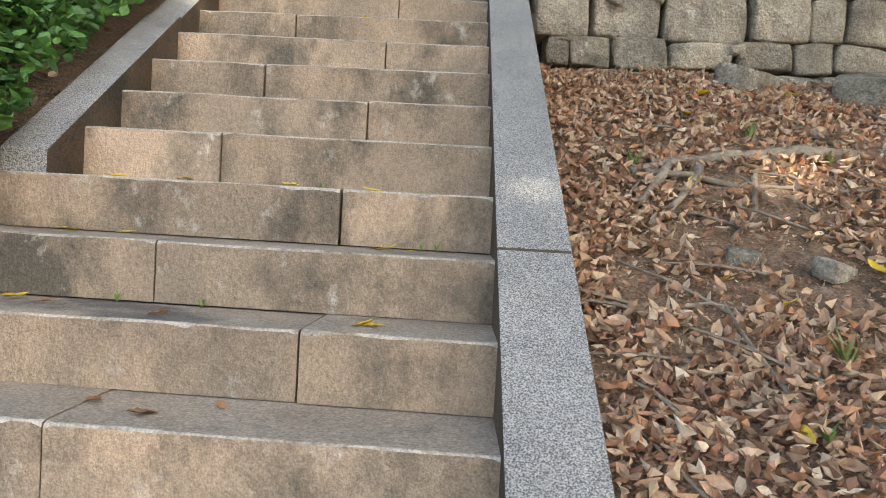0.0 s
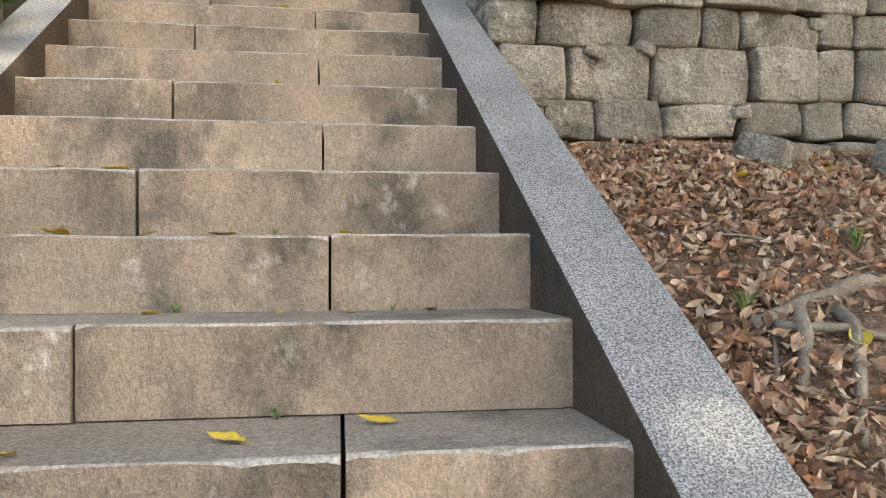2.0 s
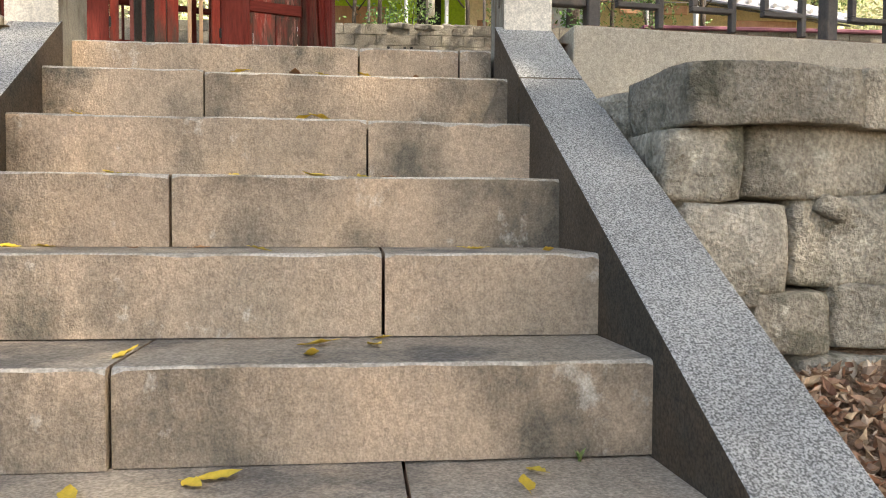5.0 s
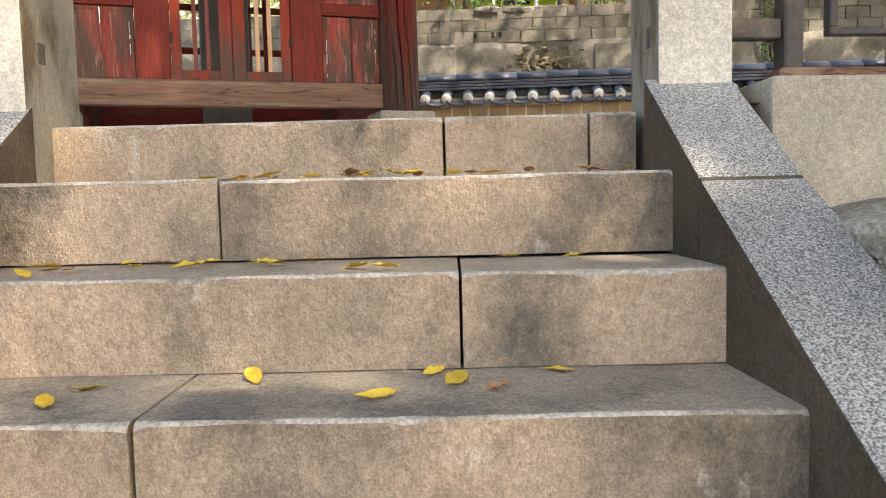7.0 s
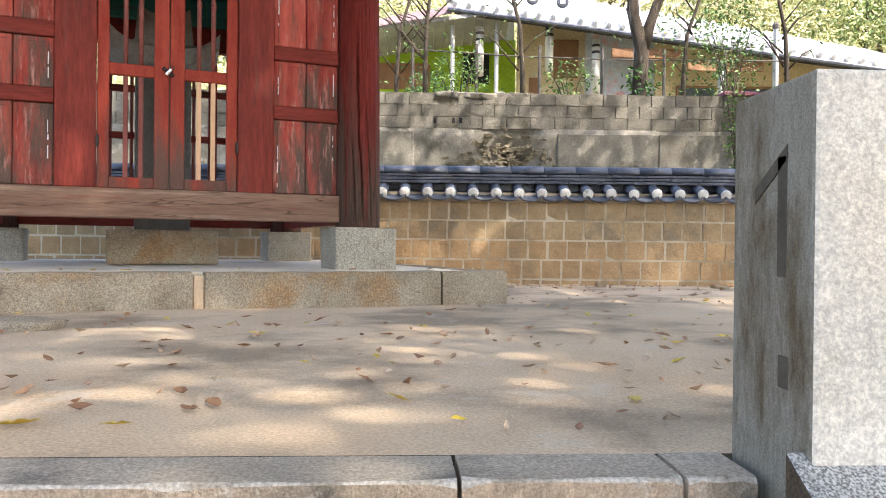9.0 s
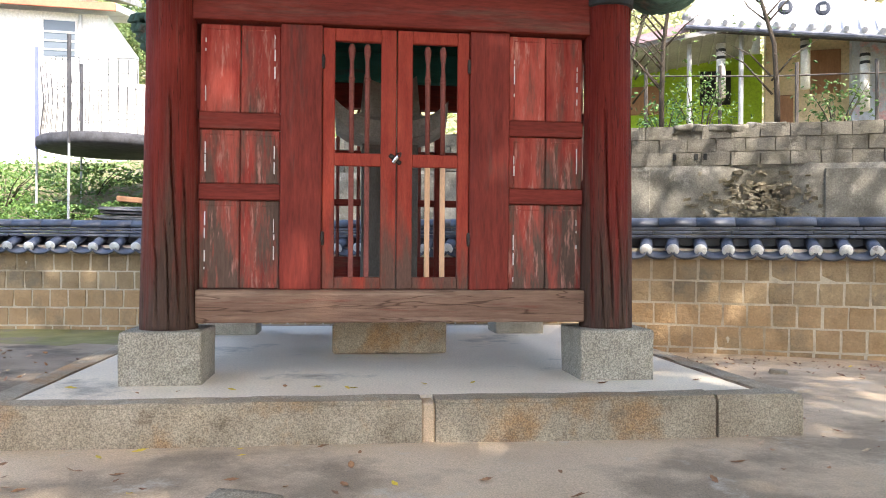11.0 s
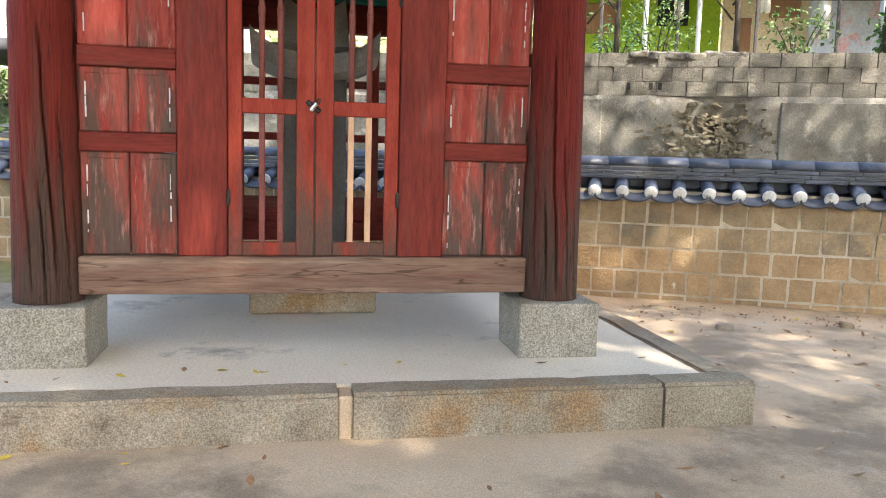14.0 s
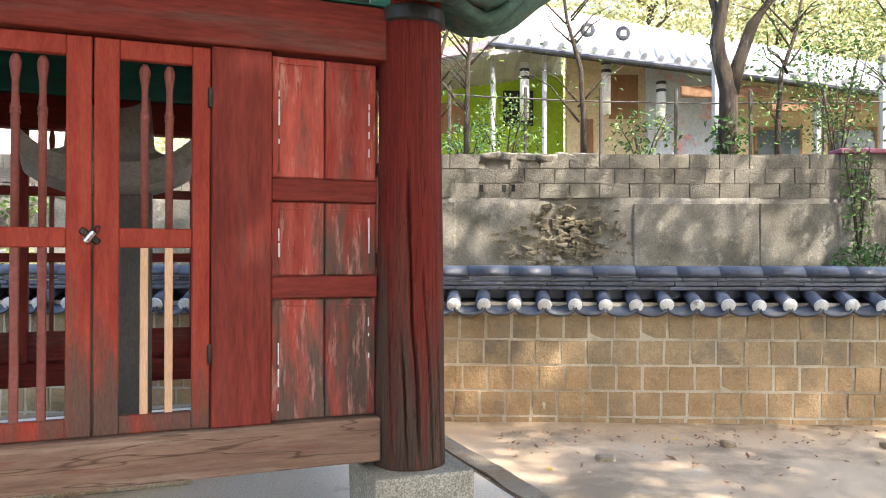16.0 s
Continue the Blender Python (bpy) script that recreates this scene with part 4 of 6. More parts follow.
    part("spindle", lathe(prof, 10, off=(dx, 0.0, z0)), material, parent, label, m=m, smooth=True)


def leaf_pair(side, new_wood):
    for s in (-1, 1):
        a, b = (-0.482, -0.004) if s < 0 else (0.004, 0.482)
        bm = bmesh.new()
        lw, rw = (0.078, 0.10) if s < 0 else (0.10, 0.078)
        for lo, hi in (((a, -0.03, 0.735), (a + lw, 0.015, 2.44)), ((b - rw, -0.03, 0.735), (b, 0.015, 2.44)),
                       ((a + lw, -0.028, 2.355), (b - rw, 0.013, 2.44)), ((a + lw, -0.028, 1.54), (b - rw, 0.013, 1.625)), ((a + lw, -0.028, 0.735), (b - rw, 0.013, 0.815))):
            box(bm, lo, hi, 0.005)
        leaf = part("door_leaf", bm, M["door"], pav, "red door leaf of weathered frames", m=side)
        w = b - rw - a - lw
        for k in (0.36, 0.70) if s < 0 else (0.34, 0.68):
            x = a + lw + w * k
            spindle(x, 1.62, 2.345, M["spindle"], leaf, "", None)
            fresh = new_wood and s > 0
            part("bar", boxed((x - 0.017, -0.017, 0.81), (x + 0.017, 0.012, 1.545), 0.004), M["newwood"] if fresh else M["spindle"], leaf, "unpainted pale replacement bar" if fresh else "")
        hx = a + 0.002 if s < 0 else b - 0.002
        for z in (1.02, 2.17):
            part("hinge", lathe([(0.009, 0), (0.012, 0.02), (0.012, 0.07), (0.009, 0.09)], 8, off=(hx, -0.036, z)), M["iron"], leaf, "small black iron hinge")


for s in range(4):
    side = SIDE[s]
    if s == 0:
        part("sill_beam", boxed((-1.27, -0.075, 0.52), (1.27, 0.07, 0.732), 0.012, 2), M["sill"], pav, "thick weathered sill beam with pale worn edge", m=side)
        for x0, x1 in ((-1.262, -0.752), (0.752, 1.262)):
            panel_bay(side, x0, x1)
        for x0, x1 in ((-0.752, -0.486), (0.486, 0.752)):
            part("door_post", boxed((x0, -0.045, 0.732), (x1, 0.04, 2.45), 0.006), M["red"], pav, "broad red door post", m=side)
        leaf_pair(side, True)
    else:
        part("sill_beam", boxed((-1.27, -0.06, 0.52), (1.27, 0.06, 0.70), 0.01), M["beam"], pav, m=side)
        for z in (1.45, 1.95):
            part("rail", boxed((-1.27, -0.03, z), (1.27, 0.03, z + 0.07), 0.005), M["beam"], pav, m=side)
        part("kick_board", boxed((-1.27, -0.02, 0.70), (1.27, 0.02, 0.93), 0.004), M["beam"], pav, m=side)
        for x in (-0.62, 0.0, 0.62):
            part("mullion", boxed((x - 0.045, -0.04, 0.70), (x + 0.045, 0.04, 2.45), 0.005), M["red"], pav, m=side)
        k = mesh_of("bar", lathe([(0.017, 0.7), (0.018, 2.1), (0.022, 2.12), (0.017, 2.16), (0.014, 2.25), (0.023, 2.38), (0.012, 2.45)], 8), M["spindle"], True)
        for x in (-1.05, -0.84, -0.42, -0.21, 0.21, 0.42, 0.84, 1.05):
            share("bar", k, pav, side @ pose(x, 0, 0))
    part("lintel_beam", boxed((-1.30, -0.07, 2.45), (1.30, 0.07, 2.705), 0.01, 2), M["beam"], pav, "broad red lintel beam", m=side)
    # painted beam
    beam = part("painted_beam", boxed((-1.44, -0.085, 2.712), (1.44, 0.085, 3.02), 0.012), M["green"], pav, "green beam with painted ornament bands", m=side)
    if s in (0, 1, 3):
        for g in (-1, 1):
            def strip(x0, x1, z0, z1, material, lift, label=""):
                a, b = sorted((g * x0, g * x1))
                part("paint_band", boxed((a, -0.085 - lift, z0), (b, -0.08, z1)), M[material], beam, label)
            strip(1.10, 1.205, 2.716, 3.016, "black", 0.002, "black band with white flowers")
            strip(1.096, 1.103, 2.716, 3.016, "mint", 0.003)
            strip(1.202, 1.209, 2.716, 3.016, "mint", 0.003)
            strip(0.72, 1.094, 2.716, 3.016, "ochre", 0.002, "brown band with a flower medallion")
            strip(0.66, 0.72, 2.716, 3.016, "blue", 0.0025)
            strip(0.62, 0.66, 2.716, 3.016, "ochre", 0.002)
            strip(0.58, 0.605, 2.716, 3.016, "mint", 0.0025)
            for z in (2.765, 2.86, 2.955):
                for q in range(6):
                    aa = q * math.pi / 3
                    bm = bmesh.new()
                    bmesh.ops.create_circle(bm, cap_ends=True, radius=0.013, segments=8, matrix=pose(g * 1.153 + 0.021 * math.cos(aa), -0.0885, z + 0.021 * math.sin(aa), 90))
                    part("petal", bm, M["white"], beam)
            for rad, material, yy, wav in ((0.148, "mint", -0.0878, 0.10), (0.132, "green", -0.0884, 0.10), (0.112, "ochre", -0.089, 0.08), (0.098, "blue", -0.0896, 0.12),
                                           (0.085, "mint", -0.0902, 0.12), (0.068, "orange", -0.0908, 0.22), (0.03, "ochre", -0.0914, 0.1)):
                bm = bmesh.new()
                vs = [bm.verts.new((g * 0.91 + rad * (1 + wav * math.cos(8 * t)) * math.cos(t), yy, 2.868 + rad * (1 + wav * math.cos(8 * t)) * math.sin(t) * 0.98)) for t in [2 * math.pi * i / 64 for i in range(64)]]
                bm.faces.new(vs)
                part("medallion_ring", bm, M[material], beam)
            part("scroll_line", tube([(g * (1.09 - 0.36 * i / 24), -0.088, 2.74 + 0.02 * math.sin(i * 1.3)) for i in range(25)], 0.004, 4), M["mint"], beam)
        part("paint_band", boxed((-0.575, -0.0885, 2.722), (0.575, -0.08, 2.757)), M["mint"], beam, "pale mint edge line")
        part("paint_band", boxed((-0.575, -0.0895, 2.757), (0.575, -0.08, 2.763)), M["white"], beam)
        part("paint_band", boxed((-0.575, -0.0885, 2.975), (0.575, -0.08, 3.005)), M["mint"], beam, "pale mint edge line")
        # carved bracket foot in the middle
        bm = tube([(0, -0.30, 3.12), (0, -0.24, 3.02), (0.0, -0.17, 2.93), (0, -0.13, 2.84), (0, -0.12, 2.76), (0, -0.11, 2.72)], [0.05, 0.055, 0.045, 0.034, 0.038, 0.022], 8)
        part("bracket_tongue", bm, M["white"], beam, "worn pale carved bracket tongue", smooth=True)
        part("bracket_block", boxed((-0.10, -0.16, 2.96), (0.10, -0.08, 3.10), 0.02), M["mint"], beam)

padlock = thing("padlock", "small steel padlock on an iron hasp between the doors", "padlock", PAV @ pose(-0.01, -0.055, 1.585, 0, 38, 0))
part("lock_body", lathe([(0.012, -0.03), (0.016, -0.025), (0.016, 0.025), (0.012, 0.03)], 12), M["steel"], padlock)
part("shackle", tube([(0.012 * math.cos(t) , 0.02, 0.03 + 0.03 * math.sin(t)) for t in [math.pi * i / 8 for i in range(9)]], 0.004, 6), M["iron"], padlock)
part("hasp", boxed((-0.05, 0.012, -0.012), (0.045, 0.026, 0.018), 0.006), M["iron"], padlock)


def wing(host):
    """The carved scrolls of a wing bracket that curls out and up from a column head."""
    for layer, (dy, sc, r0) in enumerate(((0, 1.0, 0.040), (-0.055, 0.93, 0.034), (0.055, 0.93, 0.034), (-0.10, 0.80, 0.028), (0.10, 0.80, 0.028))):
        for k, (zz, reach) in enumerate(((0.0, 0.62), (0.085, 0.70), (0.17, 0.74), (0.25, 0.78))):
            pts = []
            for i in range(13):
                t = i / 12
                x = reach * sc * t
                z = zz + 0.02 * math.sin(t * 9 + k) - 0.10 * math.sin(t * math.pi * 0.9) + 0.15 * t * t
                pts.append((x, dy + 0.012 * math.sin(t * 12 + k + layer), z))
            tip = pts[-1]
            pts += [(tip[0] + 0.05 * math.sin(a) - 0.01, tip[1], tip[2] + 0.05 - 0.05 * math.cos(a)) for a in (0.7, 1.5, 2.4, 3.3, 4.2, 5.0)]
            part("scroll", tube(pts, [r0 * (1.15 - 0.35 * abs(i / 18 - 0.4)) for i in range(len(pts))], 8), M["carve"], host, smooth=True)


for x, y, ang in ((-HALF, 0, 180), (-HALF, 0, 270), (HALF, 0, 0), (HALF, 0, 270), (HALF, DEEP, 0), (-HALF, DEEP, 180)):
    w = part("wing_bracket", boxed((-0.05, -0.09, 0.02), (0.42, 0.09, 0.30), 0.04, 2), M["carve"], pav, "weathered carved green bracket", m=pose(x, y, 2.79, 0, 0, ang) @ pose(0.10, 0, 0) @ Matrix.Scale(1.12, 4), smooth=True)
    wing(w)
    for k in range(3):
        part("scroll_edge", tube([(0.12 + 0.55 * i / 12, -0.10 + 0.02 * k, 2.85 - 2.80 + 0.085 * k - 0.10 * math.sin(i / 12 * 2.8) + 0.15 * (i / 12) ** 2 + 0.045) for i in range(13)], 0.008, 5), M["mint"], w)
for x in (-HALF, HALF):
    for y in (0, DEEP):
        part("column_collar", lathe([(0.160, 2.64), (0.172, 2.65), (0.172, 2.71), (0.160, 2.72)], 32, off=(x, y, 0)), M["black"], pav, "dark band round the column head")
        part("capital", boxed((x - 0.20, y - 0.20, 3.02), (x + 0.20, y + 0.20, 3.16), 0.02), M["green"], pav)

# roof
EAVE, RZ = 1.05, 3.80
for s in range(4):
    for x in span(-HALF - 1.0, HALF + 1.0, 0.33):
        part("rafter", tube([(x, 0.5, RZ + 0.30), (x * 1.03, -EAVE * 0.5, RZ + 0.04), (x * 1.05, -EAVE, RZ - 0.02)], [0.055, 0.052, 0.045], 8), M["green"], pav, m=SIDE[s], smooth=True)
    part("eave_board", boxed((-HALF, -0.05, 3.02), (HALF, 0.05, 3.72), 0.01), M["green"], pav, m=SIDE[s])
    part("eave_purlin", tube([(-HALF - 0.3, 0, 3.76), (HALF + 0.3, 0, 3.76)], 0.085, 12), M["green"], pav, m=SIDE[s], smooth=True)
bm = bmesh.new()
lo = [bm.verts.new((sx * (HALF + EAVE + 0.1), HALF + sy * (HALF + EAVE + 0.1), RZ + 0.10)) for sx, sy in ((-1, -1), (1, -1), (1, 1), (-1, 1))]
hi = [bm.verts.new((sx * 1.0, HALF + sy * 0.15, RZ + 1.75)) for sx, sy in ((-1, -1), (1, -1), (1, 1), (-1, 1))]
lo2 = [bm.verts.new(v.co - Vector((0, 0, 0.10))) for v in lo]
hi2 = [bm.verts.new(v.co - Vector((0, 0, 0.25))) for v in hi]
for i in range(4):
    j = (i + 1) % 4
    bm.faces.new((lo[i], lo[j], hi[j], hi[i]))
    bm.faces.new((lo2[j], lo2[i], hi2[i], hi2[j]))
    bm.faces.new((lo2[i], lo2[j], lo[j], lo[i]))
bm.faces.new(hi)
bm.faces.new(hi2[::-1])
part("roof", bm, M["tile"], pav, "dark tiled hipped roof")
for s in range(4):
    for x in span(-HALF - EAVE, HALF + EAVE, 0.30):
        k = max(0.0, 1 - abs(x) / (HALF + EAVE + 0.1))
        top = min(1.0, k * 1.6)
        y0, y1 = -EAVE - 0.12, -EAVE - 0.12 + top * (HALF + EAVE - 0.1)
        if y1 - y0 > 0.15:
            part("roll_tile_row", tube([(x, y0, RZ + 0.13), (x, y1, RZ + 0.13 + 1.62 * (y1 - y0) / (HALF + EAVE - 0.05))], 0.07, 6), M["tile"], pav, m=SIDE[s], smooth=True)
part("roof_ridge", boxed((-1.1, HALF - 0.12, RZ + 1.70), (1.1, HALF + 0.12, RZ + 2.0), 0.04), M["tile"], pav)


def stele(m, base, shaft, roof, label, inside):
    """A memorial slab on a plinth under a roof-shaped capstone with upturned corners."""
    st = thing("stone_stele", label, "stele", m)
    bw, bd, bh = base
    part("plinth", boxed((-bw / 2, -bd / 2, 0), (bw / 2, bd / 2, bh), 0.02, 2), M["edging"], st, "brownish stone plinth")
    sw, sd, sh = shaft
    part("slab", boxed((-sw / 2, -sd / 2, bh - 0.01), (sw / 2, sd / 2, bh + sh), 0.012, 2), M["stele"], st, "tall plain grey slab")
    rw, rd, rh = roof
    bm = bmesh.new()
    z = bh + sh
    nx, ny = 24, 8
    top, bot = [], []
    for j in range(ny + 1):
        for i in range(nx + 1):
            u, v = -1 + 2 * i / nx, -1 + 2 * j / ny
            lift = (0.20 * abs(u) ** 3.0 + 0.06 * abs(v) ** 4 + 0.10 * abs(u * v) ** 3) * rh
            hip = max(0.0, 1 - max(abs(v), abs(u) ** 1.5))
            top.append(bm.verts.new((u * rw / 2, v * rd / 2, z + 0.21 * rh + lift + 0.56 * rh * hip ** 1.9)))
            bot.append(bm.verts.new((u * rw / 2 * 0.98, v * rd / 2 * 0.98, z - 0.015 + lift * 0.95)))
    w = nx + 1
    for j in range(ny):
        for i in range(nx):
            a = j * w + i
            bm.faces.new((top[a], top[a + 1], top[a + w + 1], top[a + w]))
            bm.faces.new((bot[a + 1], bot[a], bot[a + w], bot[a + w + 1]))
    for j in range(ny):
        for a, b in ((j * w, (j + 1) * w), ((j + 1) * w + nx, j * w + nx)):
            bm.faces.new((top[a], top[b], bot[b], bot[a]))
    for i in range(nx):
        for a, b in ((i + 1, i), (ny * w + i, ny * w + i + 1)):
            bm.faces.new((top[a], top[b], bot[b], bot[a]))
    bmesh.ops.recalc_face_normals(bm, faces=bm.faces[:])
    cap = part("capstone", bm, M["steleroof"] if inside else M["stele"], st, "roof-shaped capstone with upturned corners", smooth=False)
    cw = rw * 0.46
    bm = bmesh.new()
    prof = []
    n = 16
    for yy in (-rd * 0.14, rd * 0.14):
        prof.append([bm.verts.new(((-cw / 2 + cw * i / n) * (1.22 if k == 0 else 1.04), yy * (1.0 if k else 1.9), z + (0.16 * rh if k == 0 else rh * (0.86 + 0.14 * abs(2 * i / n - 1) ** 2.5)))) for k in (0, 1) for i in range(n + 1)])
    m1 = n + 1
    a, b = prof
    for i in range(n):
        bm.faces.new((a[i], a[i + 1], a[m1 + i + 1], a[m1 + i]))
        bm.faces.new((b[i + 1], b[i], b[m1 + i], b[m1 + i + 1]))
        bm.faces.new((a[m1 + i], a[m1 + i + 1], b[m1 + i + 1], b[m1 + i]))
    for i in (0, n):
        bm.faces.new((a[i], a[m1 + i], b[m1 + i], b[i]))
    bmesh.ops.recalc_face_normals(bm, faces=bm.faces[:])
    part("crest", bm, M["steleroof"] if inside else M["stele"], cap, "")
    return st


stele(PAV @ pose(0.03, 1.42, TZ), (0.92, 0.60, 0.30), (0.47, 0.20, 1.42), (0.92, 0.62, 0.58), "old stone stele with a roof-shaped capstone inside the pavilion", True)
stele(pose(-8.72, 11.66, -0.11, 0, 0, 29), (0.92, 0.66, 0.30), (0.45, 0.17, 1.31), (1.22, 0.62, 0.56), "tall grey stone stele with a roof-shaped capstone in the yard", False)

# ---- upper wall of concrete block ----
UP = pose(-8.0, 17.04, 0.02, 0, 0, -2.6)
upper = thing("wall_upper", "weathered grey retaining wall, cement rendered below with bare concrete blocks above", "wall", UP, kind="structure")
rng = random.Random(31)
bm = bmesh.new()
box(bm, (0, 0.02, -0.5), (17.5, 0.4, 2.25))
bmesh.ops.subdivide_edges(bm, edges=[e for e in bm.edges if abs(e.verts[0].co.x - e.verts[1].co.x) > 1], cuts=90, use_grid_fill=True)
bmesh.ops.subdivide_edges(bm, edges=[e for e in bm.edges if abs(e.verts[0].co.z - e.verts[1].co.z) > 1], cuts=14, use_grid_fill=True)
for v in bm.verts:
    if v.co.y < 0.1:
        hole = math.exp(-((v.co.x - 9.0) / 0.42) ** 2 - ((v.co.z - 1.85) / 0.28) ** 2)
        v.co.y += 0.02 * noise.noise(v.co * 2.2) + 0.010 * noise.noise(v.co * 7) + 0.20 * hole
part("render_coat", bm, M["render"], upper, "patchy cement render with bare spots", smooth=True)
for x0, x1, dy in ((9.75, 11.405, 0.016), (11.415, 13.0, 0.012), (5.5, 7.4, 0.010), (3.0, 5.2, 0.014)):
    part("render_patch", boxed((x0, 0.012 - dy, 1.05), (x1, 0.05, 2.24 + rng.uniform(-0.06, 0.0)), 0.012), M["render"], upper, "smoother slab of cement")
for _ in range(250):
    a = rng.gauss(8.85, 0.42)
    b = rng.gauss(1.66, 0.26)
    part("rubble_stone", rock(rng.uniform(0.03, 0.13), 0.10, rng.uniform(0.02, 0.07), rng, 0.03, 0.2, 2), M["rubble"], upper, m=pose(a, 0.068 + 0.07 * math.exp(-((a - 9.0) / 0.42) ** 2 - ((b - 1.85) / 0.28) ** 2), b, rng.uniform(0, 20), rng.uniform(-20, 20), 0))
blocks = [mesh_of("block", rock(0.385, 0.19, 0.188, random.Random(k), 0.008, 0.05, 3, 0.0), M["block"]) for k in range(6)]
for row in range(3):
    x = 0.2 * (row % 2)
    while x < 17.4:
        if row < 2 or not (7.2 < x < 8.9) or rng.random() < 0.3:
            share("block", rng.choice(blocks), upper, pose(x, 0.11 + rng.uniform(-0.006, 0.006), 2.245 + (row + 0.5) * 0.195 + rng.uniform(-0.003, 0.003), 180 * rng.randint(0, 1), rng.uniform(-0.5, 0.5), 0))
        x += 0.396
part("mortar_bed", boxed((0, 0.05, 2.2), (17.5, 0.19, 2.80)), M["render"], upper, "pale mortar")
for k in range(7):
    part("mortar_lump", rock(0.30, 0.20, 0.10, rng, 0.05, 0.4, 3), M["render"], upper, "lump of spread mortar", m=pose(7.65 + k * 0.24, 0.11, 2.79 + rng.uniform(-0.02, 0.02)), smooth=True)
# Block holes are dark patches on the face, their shade painted.
for x in (7.72, 8.02, 8.14):
    part("hole", boxed((x, 0.005, 2.33), (x + 0.05, 0.03, 2.42), 0.004), M["dark"], upper, "small dark patch painted as the shade of a block hole")
part("cap_slab", boxed((12.45, -0.05, 2.83), (17.5, 0.3, 2.90), 0.015), M["terracotta"], upper, "plum-coloured coping slab")


# ---- plants ----
def crown_point(c, r, squash=0.75):
    def f(g):
        while True:
            p = Vector((g.uniform(-1, 1), g.uniform(-1, 1), g.uniform(-1, 1)))
            if 0.25 < p.length < 1 and noise.noise(p * 2.6 + Vector(c)) > -0.10:
                return (c[0] + p.x * r, c[1] + p.y * r, c[2] + p.z * r * squash)
    return f


def tree(foot, h, spread, crowns, leaf, count, size, label, seed, trunk_r=0.14, limbs=5, name="tree", bend=0.3, far=False):
    g = random.Random(seed)
    t = thing(name, label, "tree", pose(*foot))
    pts = [(0, 0, -0.4)] + [(bend * math.sin(i * 0.9 + seed) * h * 0.05 * i, bend * math.cos(i * 1.3 + seed) * h * 0.04 * i, h * i / 6) for i in range(1, 7)]
    bm = tube(pts, [trunk_r * 1.25] + [trunk_r * (1 - 0.13 * i) for i in range(1, 7)], 10)
    for k in range(limbs):
        s = pts[2 + k % 4]
        c = Vector(crowns[k % len(crowns)][0])
        e = c + Vector((g.uniform(-0.5, 0.5), g.uniform(-0.5, 0.5), g.uniform(-0.2, 0.6)))
        mid = Vector(s).lerp(e, 0.5) + Vector((g.uniform(-0.2, 0.2), g.uniform(-0.2, 0.2), 0.15)) * h * 0.1
        tube([s, tuple(mid), tuple(e)], [trunk_r * 0.5, trunk_r * 0.3, 0.012], 7, bm)
        for q in range(3):
            w = mid.lerp(e, g.uniform(0.2, 0.9))
            tube([tuple(w), tuple(w + Vector((g.uniform(-1, 1), g.uniform(-1, 1), g.uniform(0, 1))) * h * 0.10), tuple(w + Vector((g.uniform(-1, 1), g.uniform(-1, 1), g.uniform(0.3, 1))) * h * 0.2)], [0.02, 0.012, 0.005], 5, bm)
    part("trunk", bm, M["bark"], t, smooth=True)
    if count:
        fs = [crown_point(c, r) for c, r in crowns]
        me = leaves(count, lambda q: fs[q.randrange(len(fs))](q), size, g, 0, 0.25, 0.55, far)
        leafy("crown", me, M[leaf], t)
    return t


# unseen trees added beside and below the stairs for dappled shade; roots suggest one
for i, (x, y, z) in enumerate(((5.6, -0.6, -3.3), (4.4, -7.0, -5.0), (9.6, 2.6, -2.0), (0.8, -8.5, -5.0), (9.5, -4.6, -5.0), (10.2, 8.6, -0.1), (13.5, 5.0, -1.0), (3.4, -1.7, -3.3))):
    hh = 8.2 - z * 0.8
    tree((x, y, z), hh, 4, [((0.3, 0.2, hh + 0.3), 2.7), ((2.2, 0.8, hh - 0.3), 2.3), ((-2.0, -0.8, hh - 0.4), 2.4), ((0.4, 2.4, hh - 0.2), 2.2), ((-0.5, -2.3, hh - 0.5), 2.2)],
         "farleaf", 3500 if i == 7 else 10000, (0.16, 0.30), "tall leafy tree added out of view to shade the stairs", 40 + i, 0.2, 6)

# Two more unseen trees, crown lobes set where yard and pavilion need shade.
for (x, y, z), lobes, s in (((4.1, 6.3, -0.1), ((-2.2, -1.3, 9.0), (-1.0, 0.8, 9.4), (0.3, -1.4, 8.6), (-4.1, -2.2, 9.4), (-1.8, 2.4, 9.0), (-6.0, -1.0, 9.8), (1.5, 1.2, 9.0), (2.6, 3.4, 9.2), (-3.8, 1.0, 10.2), (0.4, -4.8, 9.2), (-1.8, -4.2, 8.8), (2.4, -3.2, 9.2), (-3.6, -4.4, 9.4), (3.6, 0.2, 9.8), (-5.5, 2.4, 9.3), (-3.6, 3.4, 9.0), (-0.9, -2.8, 9.3), (-1.6, -2.2, 8.8), (-7.4, 1.2, 9.6), (-7.6, 3.2, 9.2)), 71),
                            ((-6.6, 2.6, -1.0), ((3.2, 1.8, 9.6), (1.5, 3.0, 9.6), (2.4, -0.8, 9.0), (0, 0, 9.4), (-1.4, 2.0, 9.4), (-0.9, 3.4, 9.8), (-2.6, 3.6, 9.6), (0.7, 4.4, 9.6), (-1.8, 5.2, 9.4)), 72)):
    tree((x, y, z), 9.0, 4, [(c, 2.3) for c in lobes], "farleaf", 1700 * len(lobes), (0.17, 0.30), "tall leafy tree added out of view for shade beside the yard", s, 0.24, len(lobes))

